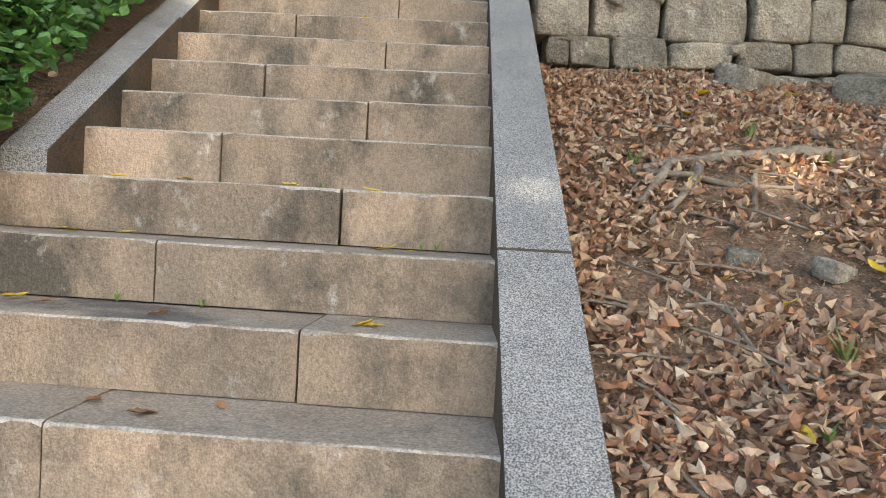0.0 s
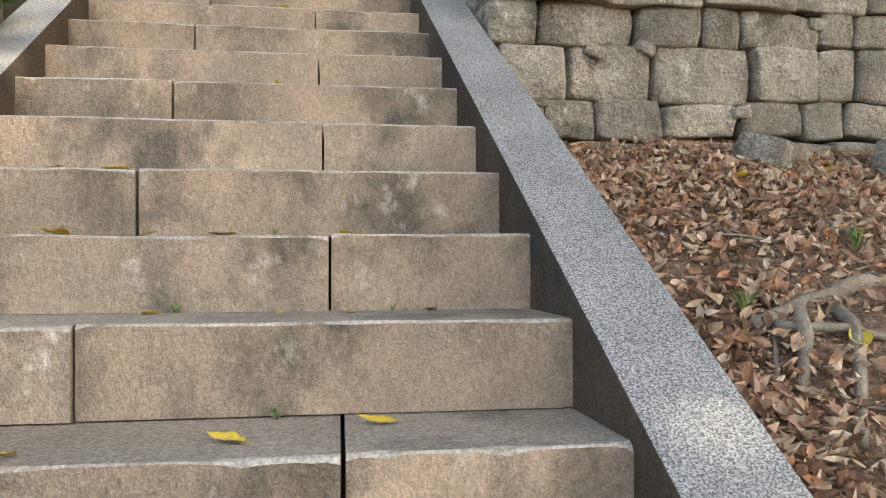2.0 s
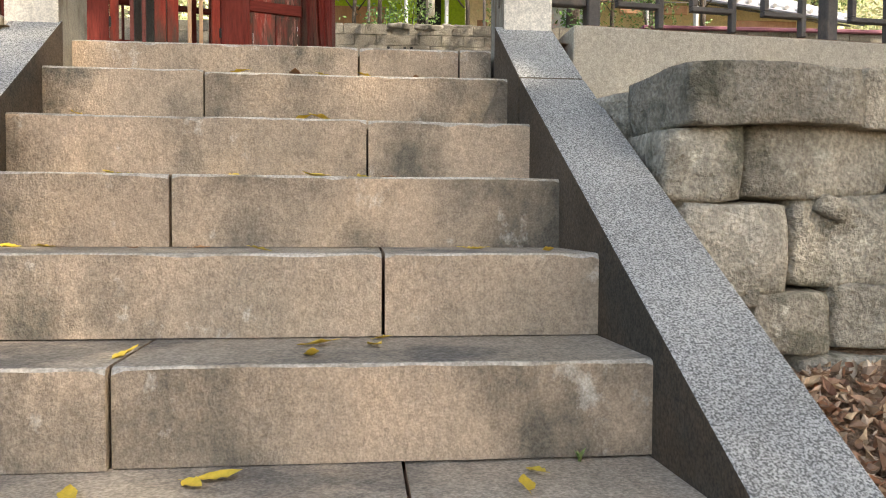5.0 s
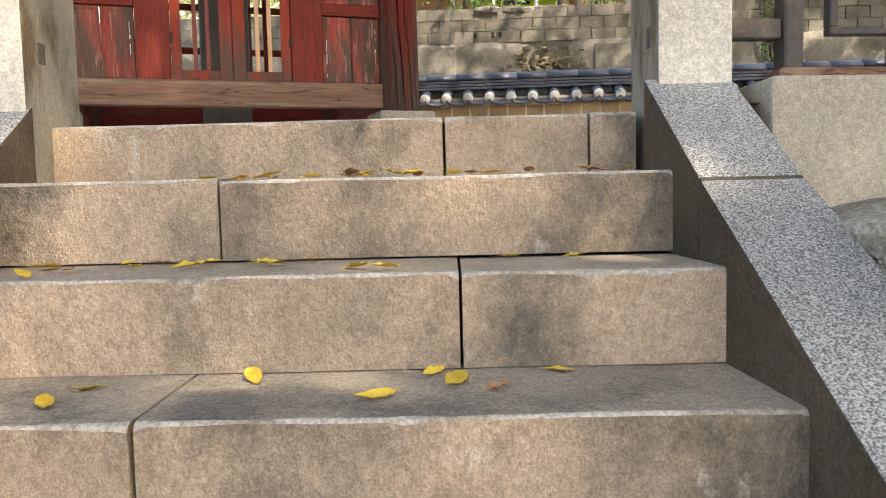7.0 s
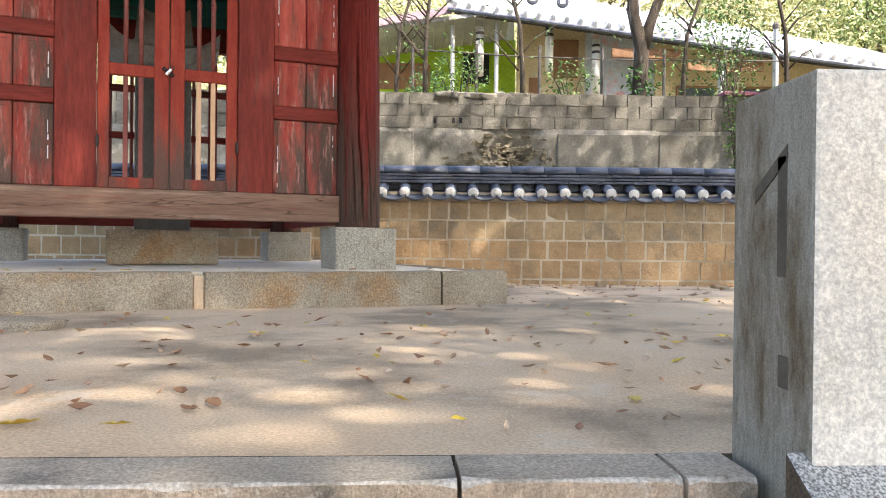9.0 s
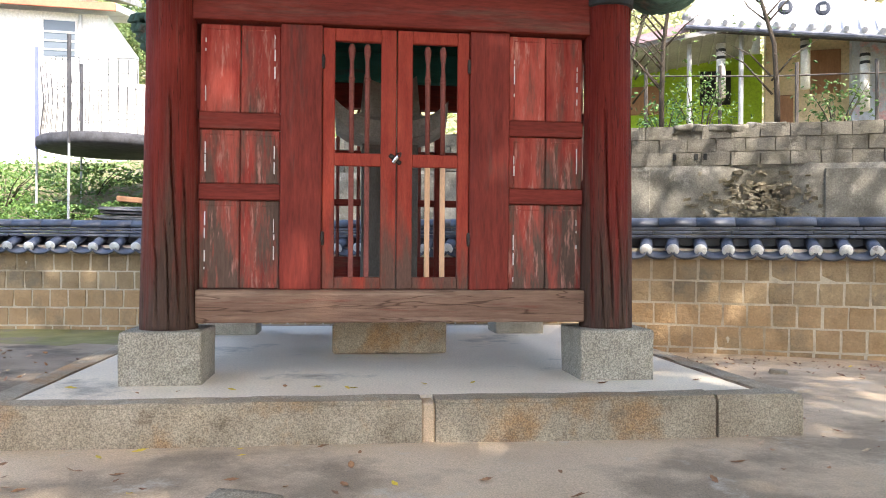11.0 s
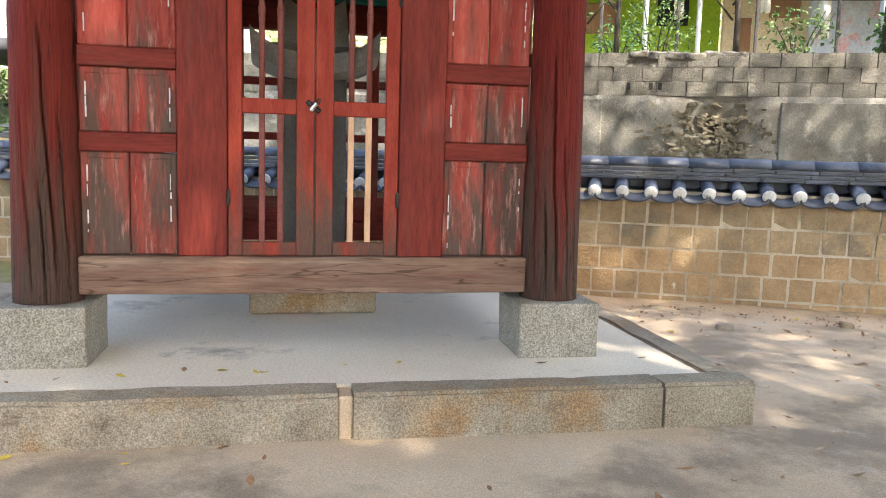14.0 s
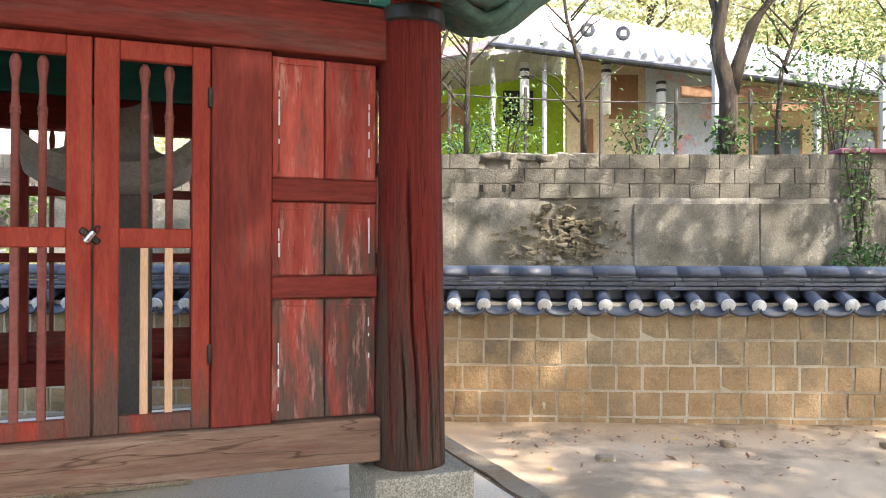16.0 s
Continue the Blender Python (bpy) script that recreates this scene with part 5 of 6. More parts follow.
# Unseen tree added to keep sun off the upper wall.
tree((9.6, 13.4, -0.1), 8.6, 4, [((x, y, 9.0), 2.2) for x, y in ((-9.6, -1.0), (-7.4, -0.7), (-5.4, -1.2), (-3.2, -0.9), (-1.2, -1.2), (0.8, -0.6), (-11.6, -0.9))], "farleaf", 3300, (0.17, 0.30),
     "tall leafy tree added out of view for shade beside the yard", 73, 0.24, 7)

# bare-limbed trees on the upper bank
t1 = thing("tree", "dark forked tree with climbing ivy on the upper bank", "tree", pose(3.42, 17.63, 2.6))
bm = tube([(0, 0, -0.2), (0.0, 0, 0.6), (0.03, 0, 1.3), (-0.16, 0, 2.0), (-0.05, 0.0, 2.6), (0.05, 0, 3.4), (0.2, 0, 4.6)], [0.17, 0.14, 0.13, 0.10, 0.08, 0.07, 0.05], 10)
tube([(0.03, 0, 1.2), (0.18, 0, 1.75), (0.38, 0, 2.3), (0.72, 0, 2.75), (1.1, 0.1, 3.3), (1.3, 0.2, 4.2)], [0.12, 0.095, 0.085, 0.075, 0.06, 0.04], 10, bm)
tube([(-0.1, 0, 1.9), (-0.12, 0.1, 2.5), (-0.3, 0.15, 3.2), (-0.35, 0.2, 4.2)], [0.08, 0.06, 0.05, 0.03], 8, bm)
part("trunk", bm, M["bark"], t1, smooth=True)
g = random.Random(8)
leafy("ivy", leaves(260, lambda q: (q.gauss(0, 0.16), q.gauss(-0.1, 0.12), q.uniform(0.0, 0.9)), (0.07, 0.13), g), M["ivy"], t1, "ivy round the trunk")
fs = crown_point((0.6, 0.5, 4.4), 1.6)
leafy("crown", leaves(500, fs, (0.10, 0.2), g), M["autumn"], t1)
for x, y, lean, s in ((1.33, 17.72, -0.25, 3), (4.35, 18.0, 0.3, 5), (-0.4, 17.6, 0.1, 7), (-0.9, 18.4, 0.25, 9), (6.1, 17.6, -0.2, 11)):
    t = thing("tree", "thin bare young tree on the upper bank", "tree", pose(x, y, 2.65))
    g = random.Random(s)
    bm = tube([(0, 0, -0.1), (0.0, 0, 0.8), (lean * 0.2, 0, 1.6), (lean, 0, 2.3), (lean * 1.6, 0, 3.4)], [0.05, 0.042, 0.035, 0.026, 0.012], 8)
    for k in range(9):
        z = g.uniform(0.7, 2.4)
        d = g.choice((-1, 1))
        l = g.uniform(0.4, 0.9)
        tube([(lean * z / 3, 0, z), (lean * z / 3 + d * l * 0.5, g.uniform(-0.2, 0.2), z + l * 0.6), (lean * z / 3 + d * l, g.uniform(-0.3, 0.3), z + l * 0.9)], [0.018, 0.012, 0.004], 5, bm)
    part("trunk", bm, M["bark"], t, smooth=True)
    n = 80 if s != 5 else 600
    leafy("crown", leaves(n, lambda q: (q.gauss(lean * 0.6, 0.45), q.gauss(0, 0.35), q.uniform(0.5, 2.6)), (0.05, 0.11), g, 0, 0.2, 0.45), M["shrub"], t)


def shrub(x, y, z, r, h, n, leaf, label, seed, size=(0.04, 0.085)):
    s = thing("shrub", label, "shrub", pose(x, y, z))
    g = random.Random(seed)
    bm = bmesh.new()
    for k in range(7):
        a = g.uniform(0, 6.28)
        tube([(0, 0, -0.05), (r * 0.4 * math.cos(a), r * 0.4 * math.sin(a), h * 0.5), (r * 0.8 * math.cos(a), r * 0.8 * math.sin(a), h * g.uniform(0.7, 1))], [0.016, 0.011, 0.004], 5, bm)
    part("stem", bm, M["bark"], s)
    fs = crown_point((0, 0, h * 0.55), r, h * 0.5 / r)
    leafy("foliage", leaves(int(n * 1.5), fs, size, g, 0, 0.2, 0.5), M[leaf], s)
    return s


shrub(0.25, 18.3, 2.6, 0.6, 1.35, 520, "shrub", "green leafy shrub on the upper bank", 1)
shrub(-0.35, 18.2, 2.6, 0.45, 0.9, 320, "ivy", "dark green shrub on the upper bank", 2)
shrub(2.1, 17.4, 2.7, 0.55, 0.9, 200, "shrub", "sparse shrub with hanging leaves on the upper bank", 3, (0.05, 0.10))
shrub(5.0, 17.5, 2.7, 0.6, 2.2, 700, "shrub", "light green sapling bush on the upper bank", 4)
shrub(4.6, 16.2, 0.9, 0.42, 0.75, 600, "ivy", "dark green creeper at the foot of the upper wall", 5)
shrub(4.62, 16.33, 1.5, 0.22, 1.5, 260, "shrub", "green creeper hanging down the upper wall", 6)
for i, (x, y, r, h, leaf) in enumerate(((-13.2, 15.4, 1.2, 1.7, "ivy"), (-11.6, 15.8, 0.9, 1.2, "shrub"), (-12.2, 17.2, 1.0, 1.5, "shrub"), (-10.4, 16.6, 0.8, 0.55, "shrub"), (-9.2, 16.9, 0.6, 0.4, "shrub"),
                                        (-8.2, 17.3, 0.6, 0.45, "shrub"), (-14.6, 16.5, 1.3, 2.0, "ivy"), (-10.9, 18.0, 1.0, 1.0, "shrub"), (-15.8, 15.2, 1.2, 1.9, "shrub"), (-9.4, 18.4, 0.7, 0.5, "shrub"), (-7.4, 18.4, 0.7, 0.6, "shrub"),
                                        (-6.4, 17.4, 0.8, 1.0, "shrub"))):
    shrub(x, y, upper_z(x, y) - 0.05, r, h * 0.62, 900, leaf, "green garden shrub behind the courtyard wall", 60 + i, (0.05, 0.10))
g = random.Random(77)
leafy("weeds", leaves(6000, lambda q: (lambda x, y: (x, y, upper_z(x, y) + q.uniform(0, 0.28)))(q.uniform(-18, -5), q.uniform(15.4, 20)), (0.05, 0.14), g, 0.9, 0.3, 0.3), M["shrub"], None, "rank green weeds on the garden bank", "stuff")
tagged(bpy.data.objects["weeds"], category="weeds")
tree((-9.0, 19.6, 2.6), 3.6, 1, [((0.3, 0, 2.9), 1.0), ((-0.2, 0.2, 2.2), 0.9), ((0.5, 0.3, 3.6), 0.9)], "shrub", 1500, (0.10, 0.2), "yellow-green garden tree behind the pavilion", 91, 0.07, 4)

# stacked sheets and clutter behind the wall
stack = thing("sheet_stack", "heap of weathered grey roofing sheets in the garden", "roofing sheets", pose(-8.1, 15.75, 1.25, 0, 0, 20))
g = random.Random(4)
for i in range(9):
    part("sheet", boxed((-0.75 + g.uniform(-0.1, 0.1), -0.3, i * 0.045), (0.75 + g.uniform(-0.1, 0.1), 0.3, i * 0.045 + 0.03), 0.006), M["sheet"], stack, m=pose(0, g.uniform(-0.04, 0.04), 0, 0, g.uniform(-2, 2), g.uniform(-6, 6)))
plank = thing("timber_plank", "old brown timber plank lying on the garden bank", "plank", pose(-8.3, 16.6, 1.72, 0, 4, 22))
part("board", boxed((-0.9, -0.1, 0), (0.9, 0.1, 0.09), 0.01), M["brownwood"], plank)

g = random.Random(14)
for i in range(26):
    x = g.uniform(-11.5, -6.2)
    y = g.uniform(15.5, 17.3)
    db = part("broken_tile", boxed((-g.uniform(0.1, 0.3), -0.1, 0), (g.uniform(0.1, 0.3), 0.1, 0.03), 0.006), M["sheet"], None, m=pose(x, y, upper_z(x, y) + 0.05, g.uniform(-25, 25), g.uniform(-25, 25), g.uniform(0, 180)))
    tagged(db, "broken grey roof tile lying on the garden bank", "roof tile", group="broken tiles")
for i in range(22):
    x, y, l, a = g.uniform(-11.5, -6.5), g.uniform(15.6, 17.6), g.uniform(0.4, 1.1), g.uniform(-0.5, 0.5)
    z = upper_z(x, y) + 0.12
    dk = part("dry_stalk", tube([(x, y, z), (x + l * 0.5 * math.cos(a), y + 0.2 * math.sin(a), z + 0.12), (x + l * math.cos(a), y + 0.3 * math.sin(a), z + g.uniform(-0.05, 0.2))], [0.012, 0.009, 0.004], 5), M["root"])
    tagged(dk, "dry grey stalk lying on the garden bank", "stalk", group="dry stalks")

# trampoline
tr = thing("trampoline", "black garden trampoline with a net on padded poles", "trampoline", pose(-9.75, 17.0, 2.0, 0, 0, 24))
part("rim", lathe([(1.18, 0.70), (1.22, 0.74), (1.22, 0.86), (1.16, 0.90), (1.02, 0.84)], 40), M["net"], tr, "black padded rim", smooth=True)
for k in range(6):
    a = k * math.pi / 3 + 0.15
    x, y = 1.2 * math.cos(a), 1.2 * math.sin(a)
    part("leg", tube([(x, y, -0.6), (x, y, 0.72)], 0.02, 8), M["greypost"], tr)
    part("pole", tube([(x, y, 0.7), (x * 1.02, y * 1.02, 2.45)], 0.032, 8), M["bluepad"] if k == 3 else M["net"], tr)
bm = bmesh.new()
for k in range(48):
    a = k * 2 * math.pi / 48
    tube([(1.16 * math.cos(a), 1.16 * math.sin(a), 0.85), (1.10 * math.cos(a), 1.10 * math.sin(a), 1.5), (1.16 * math.cos(a), 1.16 * math.sin(a), 2.1)], 0.007, 3, bm)
for z in (1.1, 1.35, 1.6, 1.85, 2.1):
    tube([(1.13 * math.cos(a * math.pi / 20), 1.13 * math.sin(a * math.pi / 20), z - 0.04 * math.sin(a * 0.9)) for a in range(41)], 0.004, 3, bm)
part("net", bm, M["net"], tr, "sagging black net")

# ---- white house and its neighbours, far to the west ----
WH = pose(-15.5, 24.55, 0, 0, 0, 24.4)
wh = thing("white_house", "long white house with a red fascia and a strip of windows", "house", WH)
part("wall", boxed((-16, 0, 5.6), (0.1, 5, 7.75)), M["whitewall"], wh, "white rendered wall")
part("terrace_wall", boxed((-16, -0.25, 1.8), (6, -0.02, 5.75)), M["oldwall"], wh, "tall stained whitish retaining wall")
part("fascia", boxed((-16.3, -0.5, 7.76), (0.4, -0.4, 7.98), 0.01), M["fascia"], wh, "red-brown eave board")
part("roof", hull8([(-16.3, -0.42, 7.80), (0.4, -0.42, 7.80), (0.4, 5.2, 9.0), (-16.3, 5.2, 9.0), (-16.3, -0.42, 8.0), (0.4, -0.42, 8.0), (0.4, 5.2, 9.2), (-16.3, 5.2, 9.2)]), M["paleroof"], wh, "pale low-pitched roof")
for i, (x0, x1) in enumerate(((-9.3, -8.2), (-8.1, -7.05), (-6.9, -5.95), (-5.8, -4.9), (-4.75, -3.9), (-3.75, -2.95), (-11.2, -9.5), (-13.2, -11.4))):
    wn_ = part("window", boxed((x0, -0.03, 7.24), (x1, 0.02, 7.70), 0.01), M["white"], wh, "white window frame")
    mid = (x0 + x1) / 2
    for a, b in ((x0 + 0.05, mid - 0.02), (mid + 0.02, x1 - 0.05)):
        part("pane", boxed((a, -0.04, 7.28), (b, -0.025, 7.66)), M["glass"] if i % 3 else M["brownwood"], wn_)
w2 = part("window", boxed((-1.65, -0.04, 6.42), (-0.72, 0.02, 7.55), 0.01), M["white"], wh, "tall barred window")
part("pane", boxed((-1.6, -0.05, 6.47), (-0.77, -0.03, 7.5)), M["glass"], w2)
for z in (6.65, 6.9, 7.15):
    part("bar", boxed((-1.62, -0.075, z), (-0.75, -0.055, z + 0.04)), M["white"], w2)
part("downpipe", tube([(-0.62, -0.08, 7.7), (-0.62, -0.08, 5.6)], 0.05, 8), M["greypost"], wh)

nb = thing("slate_house", "grey slate-roofed old house above the white one", "house", pose(-19.4, 29.3, 0, 0, 0, 24.4))
part("wall", boxed((-6, 0.5, 8.0), (0, 5, 10.1)), M["oldwall"], nb)
part("roof", hull8([(-6.5, -0.6, 10.85), (0.6, -0.6, 9.95), (0.6, 6, 11.6), (-6.5, 6, 12.5), (-6.5, -0.6, 11.0), (0.6, -0.6, 10.1), (0.6, 6, 11.8), (-6.5, 6, 12.7)]), M["slate"], nb, "grey slate roof")
for i in range(34):
    part("roof_rib", tube([(-6.4 + i * 0.21, -0.62, 11.02 - 0.0268 * i), (-6.4 + i * 0.21, 6, 12.72 - 0.0268 * i)], 0.045, 5), M["slate"], nb)
for x in (-4.6, -2.4):
    part("window", boxed((x, 0.44, 9.2), (x + 1.2, 0.52, 10.0), 0.02), M["dark"], nb, "dark sheet painted as the shade in a window opening")
nb2 = thing("flat_house", "small whitish house with a flat slab roof", "house", pose(-26.6, 26.3, 0, 0, 0, 24.4))
part("wall", boxed((-4, 0, 8), (1.2, 4, 10.6)), M["oldwall"], nb2)
part("roof", boxed((-4.3, -0.5, 10.6), (1.6, 4.3, 10.9), 0.03), M["slate"], nb2)
part("window", boxed((-0.4, -0.03, 10.0), (0.5, 0.02, 10.5), 0.01), M["dark"], nb2, "dark sheet painted as the shade in a window opening")

shed = thing("corrugated_shed", "low white shed with a grey corrugated roof", "shed", pose(-18.1, 19.2, 0, 0, 0, 24.4))
part("wall", boxed((-4, 0.1, 2.2), (0.15, 3.0, 4.6)), M["whitewall"], shed)
part("gable", hull8([(-0.1, 0.1, 4.4), (0.15, 0.1, 4.4), (0.15, 3.0, 4.4), (-0.1, 3.0, 4.4), (-0.1, 1.5, 5.3), (0.15, 1.5, 5.3), (0.15, 1.6, 5.3), (-0.1, 1.6, 5.3)]), M["whitewall"], shed)
bm = bmesh.new()
for y0, z0, y1, z1 in ((-0.45, 4.45, 1.55, 5.42), (1.55, 5.42, 3.4, 4.55)):
    rows = []
    for yy, zz in ((y0, z0), (y1, z1)):
        rows.append([bm.verts.new((-4.2 + i * 0.045, yy, zz + 0.03 * math.sin(i * math.pi / 2))) for i in range(105)])
    for i in range(104):
        bm.faces.new((rows[0][i], rows[0][i + 1], rows[1][i + 1], rows[1][i]))
bmesh.ops.solidify(bm, geom=bm.faces[:], thickness=0.03)
part("roof", bm, M["slate"], shed, "grey corrugated roof", smooth=False)
part("barge_board", hull8([(0.42, -0.5, 4.25), (0.5, -0.5, 4.25), (0.5, 1.55, 5.25), (0.42, 1.55, 5.25), (0.42, -0.5, 4.45), (0.5, -0.5, 4.45), (0.5, 1.55, 5.45), (0.42, 1.55, 5.45)]), M["fence"], shed)
part("door", boxed((-1.3, 0.03, 2.4), (-0.6, 0.12, 3.9), 0.01), M["brownwood"], shed)

# ---- painted house on the upper bank ----
ph = thing("painted_house", "ramshackle house with lime green and mural walls under a pale roof", "house", pose(0, 20.4, 0.02, 0, 0, -2.6))


def house_wall(x0, x1, y0, y1, material, label=""):
    """A wall that reaches up to the sloping roof."""
    za, zb = 5.72 + 0.4 * (y0 - 0.9) - 0.132 * x0, 5.72 + 0.4 * (y0 - 0.9) - 0.132 * x1
    part("wall", hull8([(x0, y0, 2.2), (x1, y0, 2.2), (x1, y1, 2.2), (x0, y1, 2.2), (x0, y0, za), (x1, y0, zb), (x1, y1, zb), (x0, y1, za)]), material, ph, label)


part("wall", boxed((-1.6, 1.4, 2.2), (1.75, 1.6, 5.06)), M["limegreen"], ph, "lime green wall")
part("opening", boxed((0.55, 1.36, 4.05), (1.15, 1.41, 4.75), 0.01), M["dark"], ph, "dark sheet painted as the shade in a window opening")
part("side_panel", boxed((-1.5, 1.36, 3.9), (-0.2, 1.41, 4.5), 0.02), M["brownwood"], ph, "brown board panel")
house_wall(1.75, 3.25, 0.9, 1.15, M["cream"], "cream wall")
part("door", boxed((2.0, 0.87, 2.6), (2.25, 0.91, 4.1), 0.01), M["brownwood"], ph)
part("door", boxed((2.55, 0.86, 4.1), (3.1, 0.91, 4.95), 0.01), M["brownwood"], ph, "brown shutter")
house_wall(3.25, 4.75, 0.7, 0.95, M["mural"], "wall with a faded painted mural")
house_wall(4.75, 10.5, 0.6, 0.85, M["cream"])
part("gable_wall", hull8([(1.3, 1.7, 4.2), (1.75, 1.7, 4.2), (1.75, 3.1, 4.2), (1.3, 3.1, 4.2), (1.3, 1.7, 5.95), (1.75, 1.7, 5.92), (1.75, 3.1, 6.45), (1.3, 3.1, 6.5)]), M["whitewall"], ph)
# Board added below the eaves; its dark colour stands for their shade.
part("soffit", hull8([(0.3, -0.2, 5.16), (10.6, -0.4, 3.80), (10.6, 0.6, 4.10), (0.3, 0.9, 5.62), (0.3, -0.2, 5.20), (10.6, -0.4, 3.84), (10.6, 0.6, 4.14), (0.3, 0.9, 5.66)]), M["fence"], ph, "added soffit board, dark as the shade under the eaves")
for x0 in (5.2, 6.6, 8.0):
    fr = part("window", boxed((x0, 0.55, 3.2), (x0 + 0.9, 0.62, 3.9), 0.01), M["brownwood"], ph)
    part("pane", boxed((x0 + 0.06, 0.54, 3.26), (x0 + 0.84, 0.56, 3.84)), M["glass"], fr)
# lean-to canopy
part("canopy", hull8([(-1.9, -0.35, 4.72), (1.5, -0.2, 5.22), (1.5, 1.6, 5.05), (-1.9, 1.6, 4.55), (-1.9, -0.35, 4.80), (1.5, -0.2, 5.30), (1.5, 1.6, 5.13), (-1.9, 1.6, 4.63)]), M["slate"], ph, "grey corrugated canopy")
for i in range(16):
    part("canopy_rib", tube([(-1.8 + i * 0.21, -0.3, 4.72 + i * 0.031), (-1.8 + i * 0.21, 1.55, 4.55 + i * 0.031)], 0.02, 5), M["slate"], ph)
part("fascia", hull8([(-1.95, -0.42, 4.70), (0.25, -0.36, 5.13), (0.25, -0.33, 5.13), (-1.95, -0.38, 4.70), (-1.95, -0.42, 4.84), (0.25, -0.36, 5.30), (0.25, -0.33, 5.30), (-1.95, -0.38, 4.84)]), M["mauve"], ph, "mauve eave board")
for x, r, m_, z0, z1 in ((0.27, 0.045, "greypost", 2.4, 4.98), (1.2, 0.045, "greypost", 2.4, 5.25)):
    part("canopy_post", tube([(x, 0, z0), (x, 0, z1)], r, 10), M[m_], ph, "thin grey steel post")
for x, z0, z1 in ((0.85, 3.95, 4.98), (2.33, 4.05, 5.10), (3.33, 3.6, 4.75)):
    c = part("hanging_sign", tube([(x, 0.1, z0), (x, 0.1, z1)], 0.085, 12), M["white"], ph, "white drum with dark bands", smooth=True)
    for zz in (z1 - 0.16, z1 - 0.30):
        part("band", lathe([(0.088, zz), (0.09, zz + 0.01), (0.09, zz + 0.045), (0.088, zz + 0.055)], 12, off=(x, 0.1, 0)), M["black"], c)
roofpts = [(0.15, -0.3, 5.25), (10.8, -0.5, 3.85), (10.8, 3.8, 5.3), (1.2, 3.2, 7.0)]
part("roof", hull8([*roofpts, *[(x, y, z + 0.10) for x, y, z in roofpts]]), M["paleroof"], ph, "pale weathered tiled roof")
for i in range(36):
    x = 0.3 + i * 0.29
    k = (x - 0.15) / 10.65
    part("roof_rib", tube([(x, -0.36 - 0.2 * k, 5.35 - 1.4 * k), (x * 0.95 + 0.9, 3.3, 7.05 - 1.65 * k)], 0.055, 6), M["paleroof"], ph)
part("roof_ridge", tube([(0.2, -0.3, 5.42), (0.7, 1.4, 6.3), (1.2, 3.2, 7.15)], [0.09, 0.10, 0.11], 8), M["slate"], ph, smooth=True)
for x, z in ((1.89, 5.42), (2.51, 5.36)):
    d = part("end_tile", lathe([(0.13, 0), (0.13, 0.03), (0.10, 0.035), (0.10, 0.045)], 20), M["tile"], ph, "round dark end tile", m=pose(x, -0.45, z, 90))
    part("emblem", boxed((-0.05, -0.05, 0.045), (0.05, 0.05, 0.052), 0.01), M["lip"], d)
part("gutter", tube([(0.15, -0.42, 5.2), (10.8, -0.6, 3.82)], 0.05, 8), M["tile"], ph)
for x, z in ((4.4, 4.55), (6.0, 4.3), (8.6, 4.0)):
    part("eave_board", boxed((x - 0.8, -0.2, z - 0.25), (x + 0.8, -0.15, z - 0.05), 0.01), M["brownwood"], ph)
rail = thing("garden_fence", "thin dark wire rail on posts along the upper bank", "fence", pose(-0.6, 18.6, 2.7))
for x in span(0, 7.2, 1.2):
    part("fence_post", tube([(x, 0, -0.2), (x, 0, 1.45)], 0.03, 6), M["fence"], rail)
part("wire", tube([(0, 0, 1.32), (2, 0, 1.24), (4, 0, 1.22), (7.2, 0, 1.28)], 0.014, 5), M["fence"], rail)
for x, h in ((6.54, 2.1), (3.75, 2.7), (5.44, 1.3)):
    pole = thing("wooden_pole", "weathered grey pole standing on the upper bank", "pole", pose(x, 18.9, 2.6))
    part("shaft", tube([(0, 0, -0.2), (0, 0, h)], 0.055, 8), M["greypost"], pole)
    part("cap", lathe([(0.07, h - 0.02), (0.07, h + 0.06), (0.03, h + 0.12)], 8), M["fence"], pole)

tower = thing("apartment_block", "pale apartment block far up the hillside", "apartment", pose(25, 76, 26, 0, 0, 10))
part("wall", boxed((-7, 0, -8), (7, 10, 14)), M["whitewall"], tower)
for i in range(5):
    for k in range(5):
        wv = part("window", boxed((-6 + i * 2.6, -0.1, -2 + k * 3), (-4.2 + i * 2.6, 0.05, -0.4 + k * 3), 0.03), M["glass"], tower)

# ---- wooded hillside ----
g = random.Random(55)
for i in range(34):
    x = -42 + i * 2.9 + g.uniform(-1, 1)
    y = 33 + g.uniform(0, 16)
    z = upper_z(x, y)
    r = g.uniform(2.4, 3.8)
    h = g.uniform(4.5, 7.5)
    leaf = "autumn" if (x > -6 and g.random() < 0.7) or g.random() < 0.2 else "farleaf"
    tree((x, y, z), h, r, [((0, 0, h), r), ((r * 0.6, 0.3, h - 1.2), r * 0.8), ((-r * 0.6, -0.2, h - 1.4), r * 0.8), ((0.2, -0.8, h - 2.4), r * 0.8)], leaf, 9500, (0.10, 0.24),
         "autumn-yellow tree on the hillside" if leaf == "autumn" else "green tree on the hillside", 200 + i, 0.18, 4, far=True)
leafy("undergrowth", leaves(80000, lambda q: (lambda x, y: (x, y, upper_z(x, y) + q.uniform(0, 1.8)))(q.uniform(-60, 60), q.uniform(27, 56)), (0.12, 0.32), g, far=True), M["autumn"], None, "yellow-green undergrowth covering the hillside", "stuff")
tagged(bpy.data.objects["undergrowth"], category="undergrowth")

# ---- leaf litter, roots and plants on the slope ----
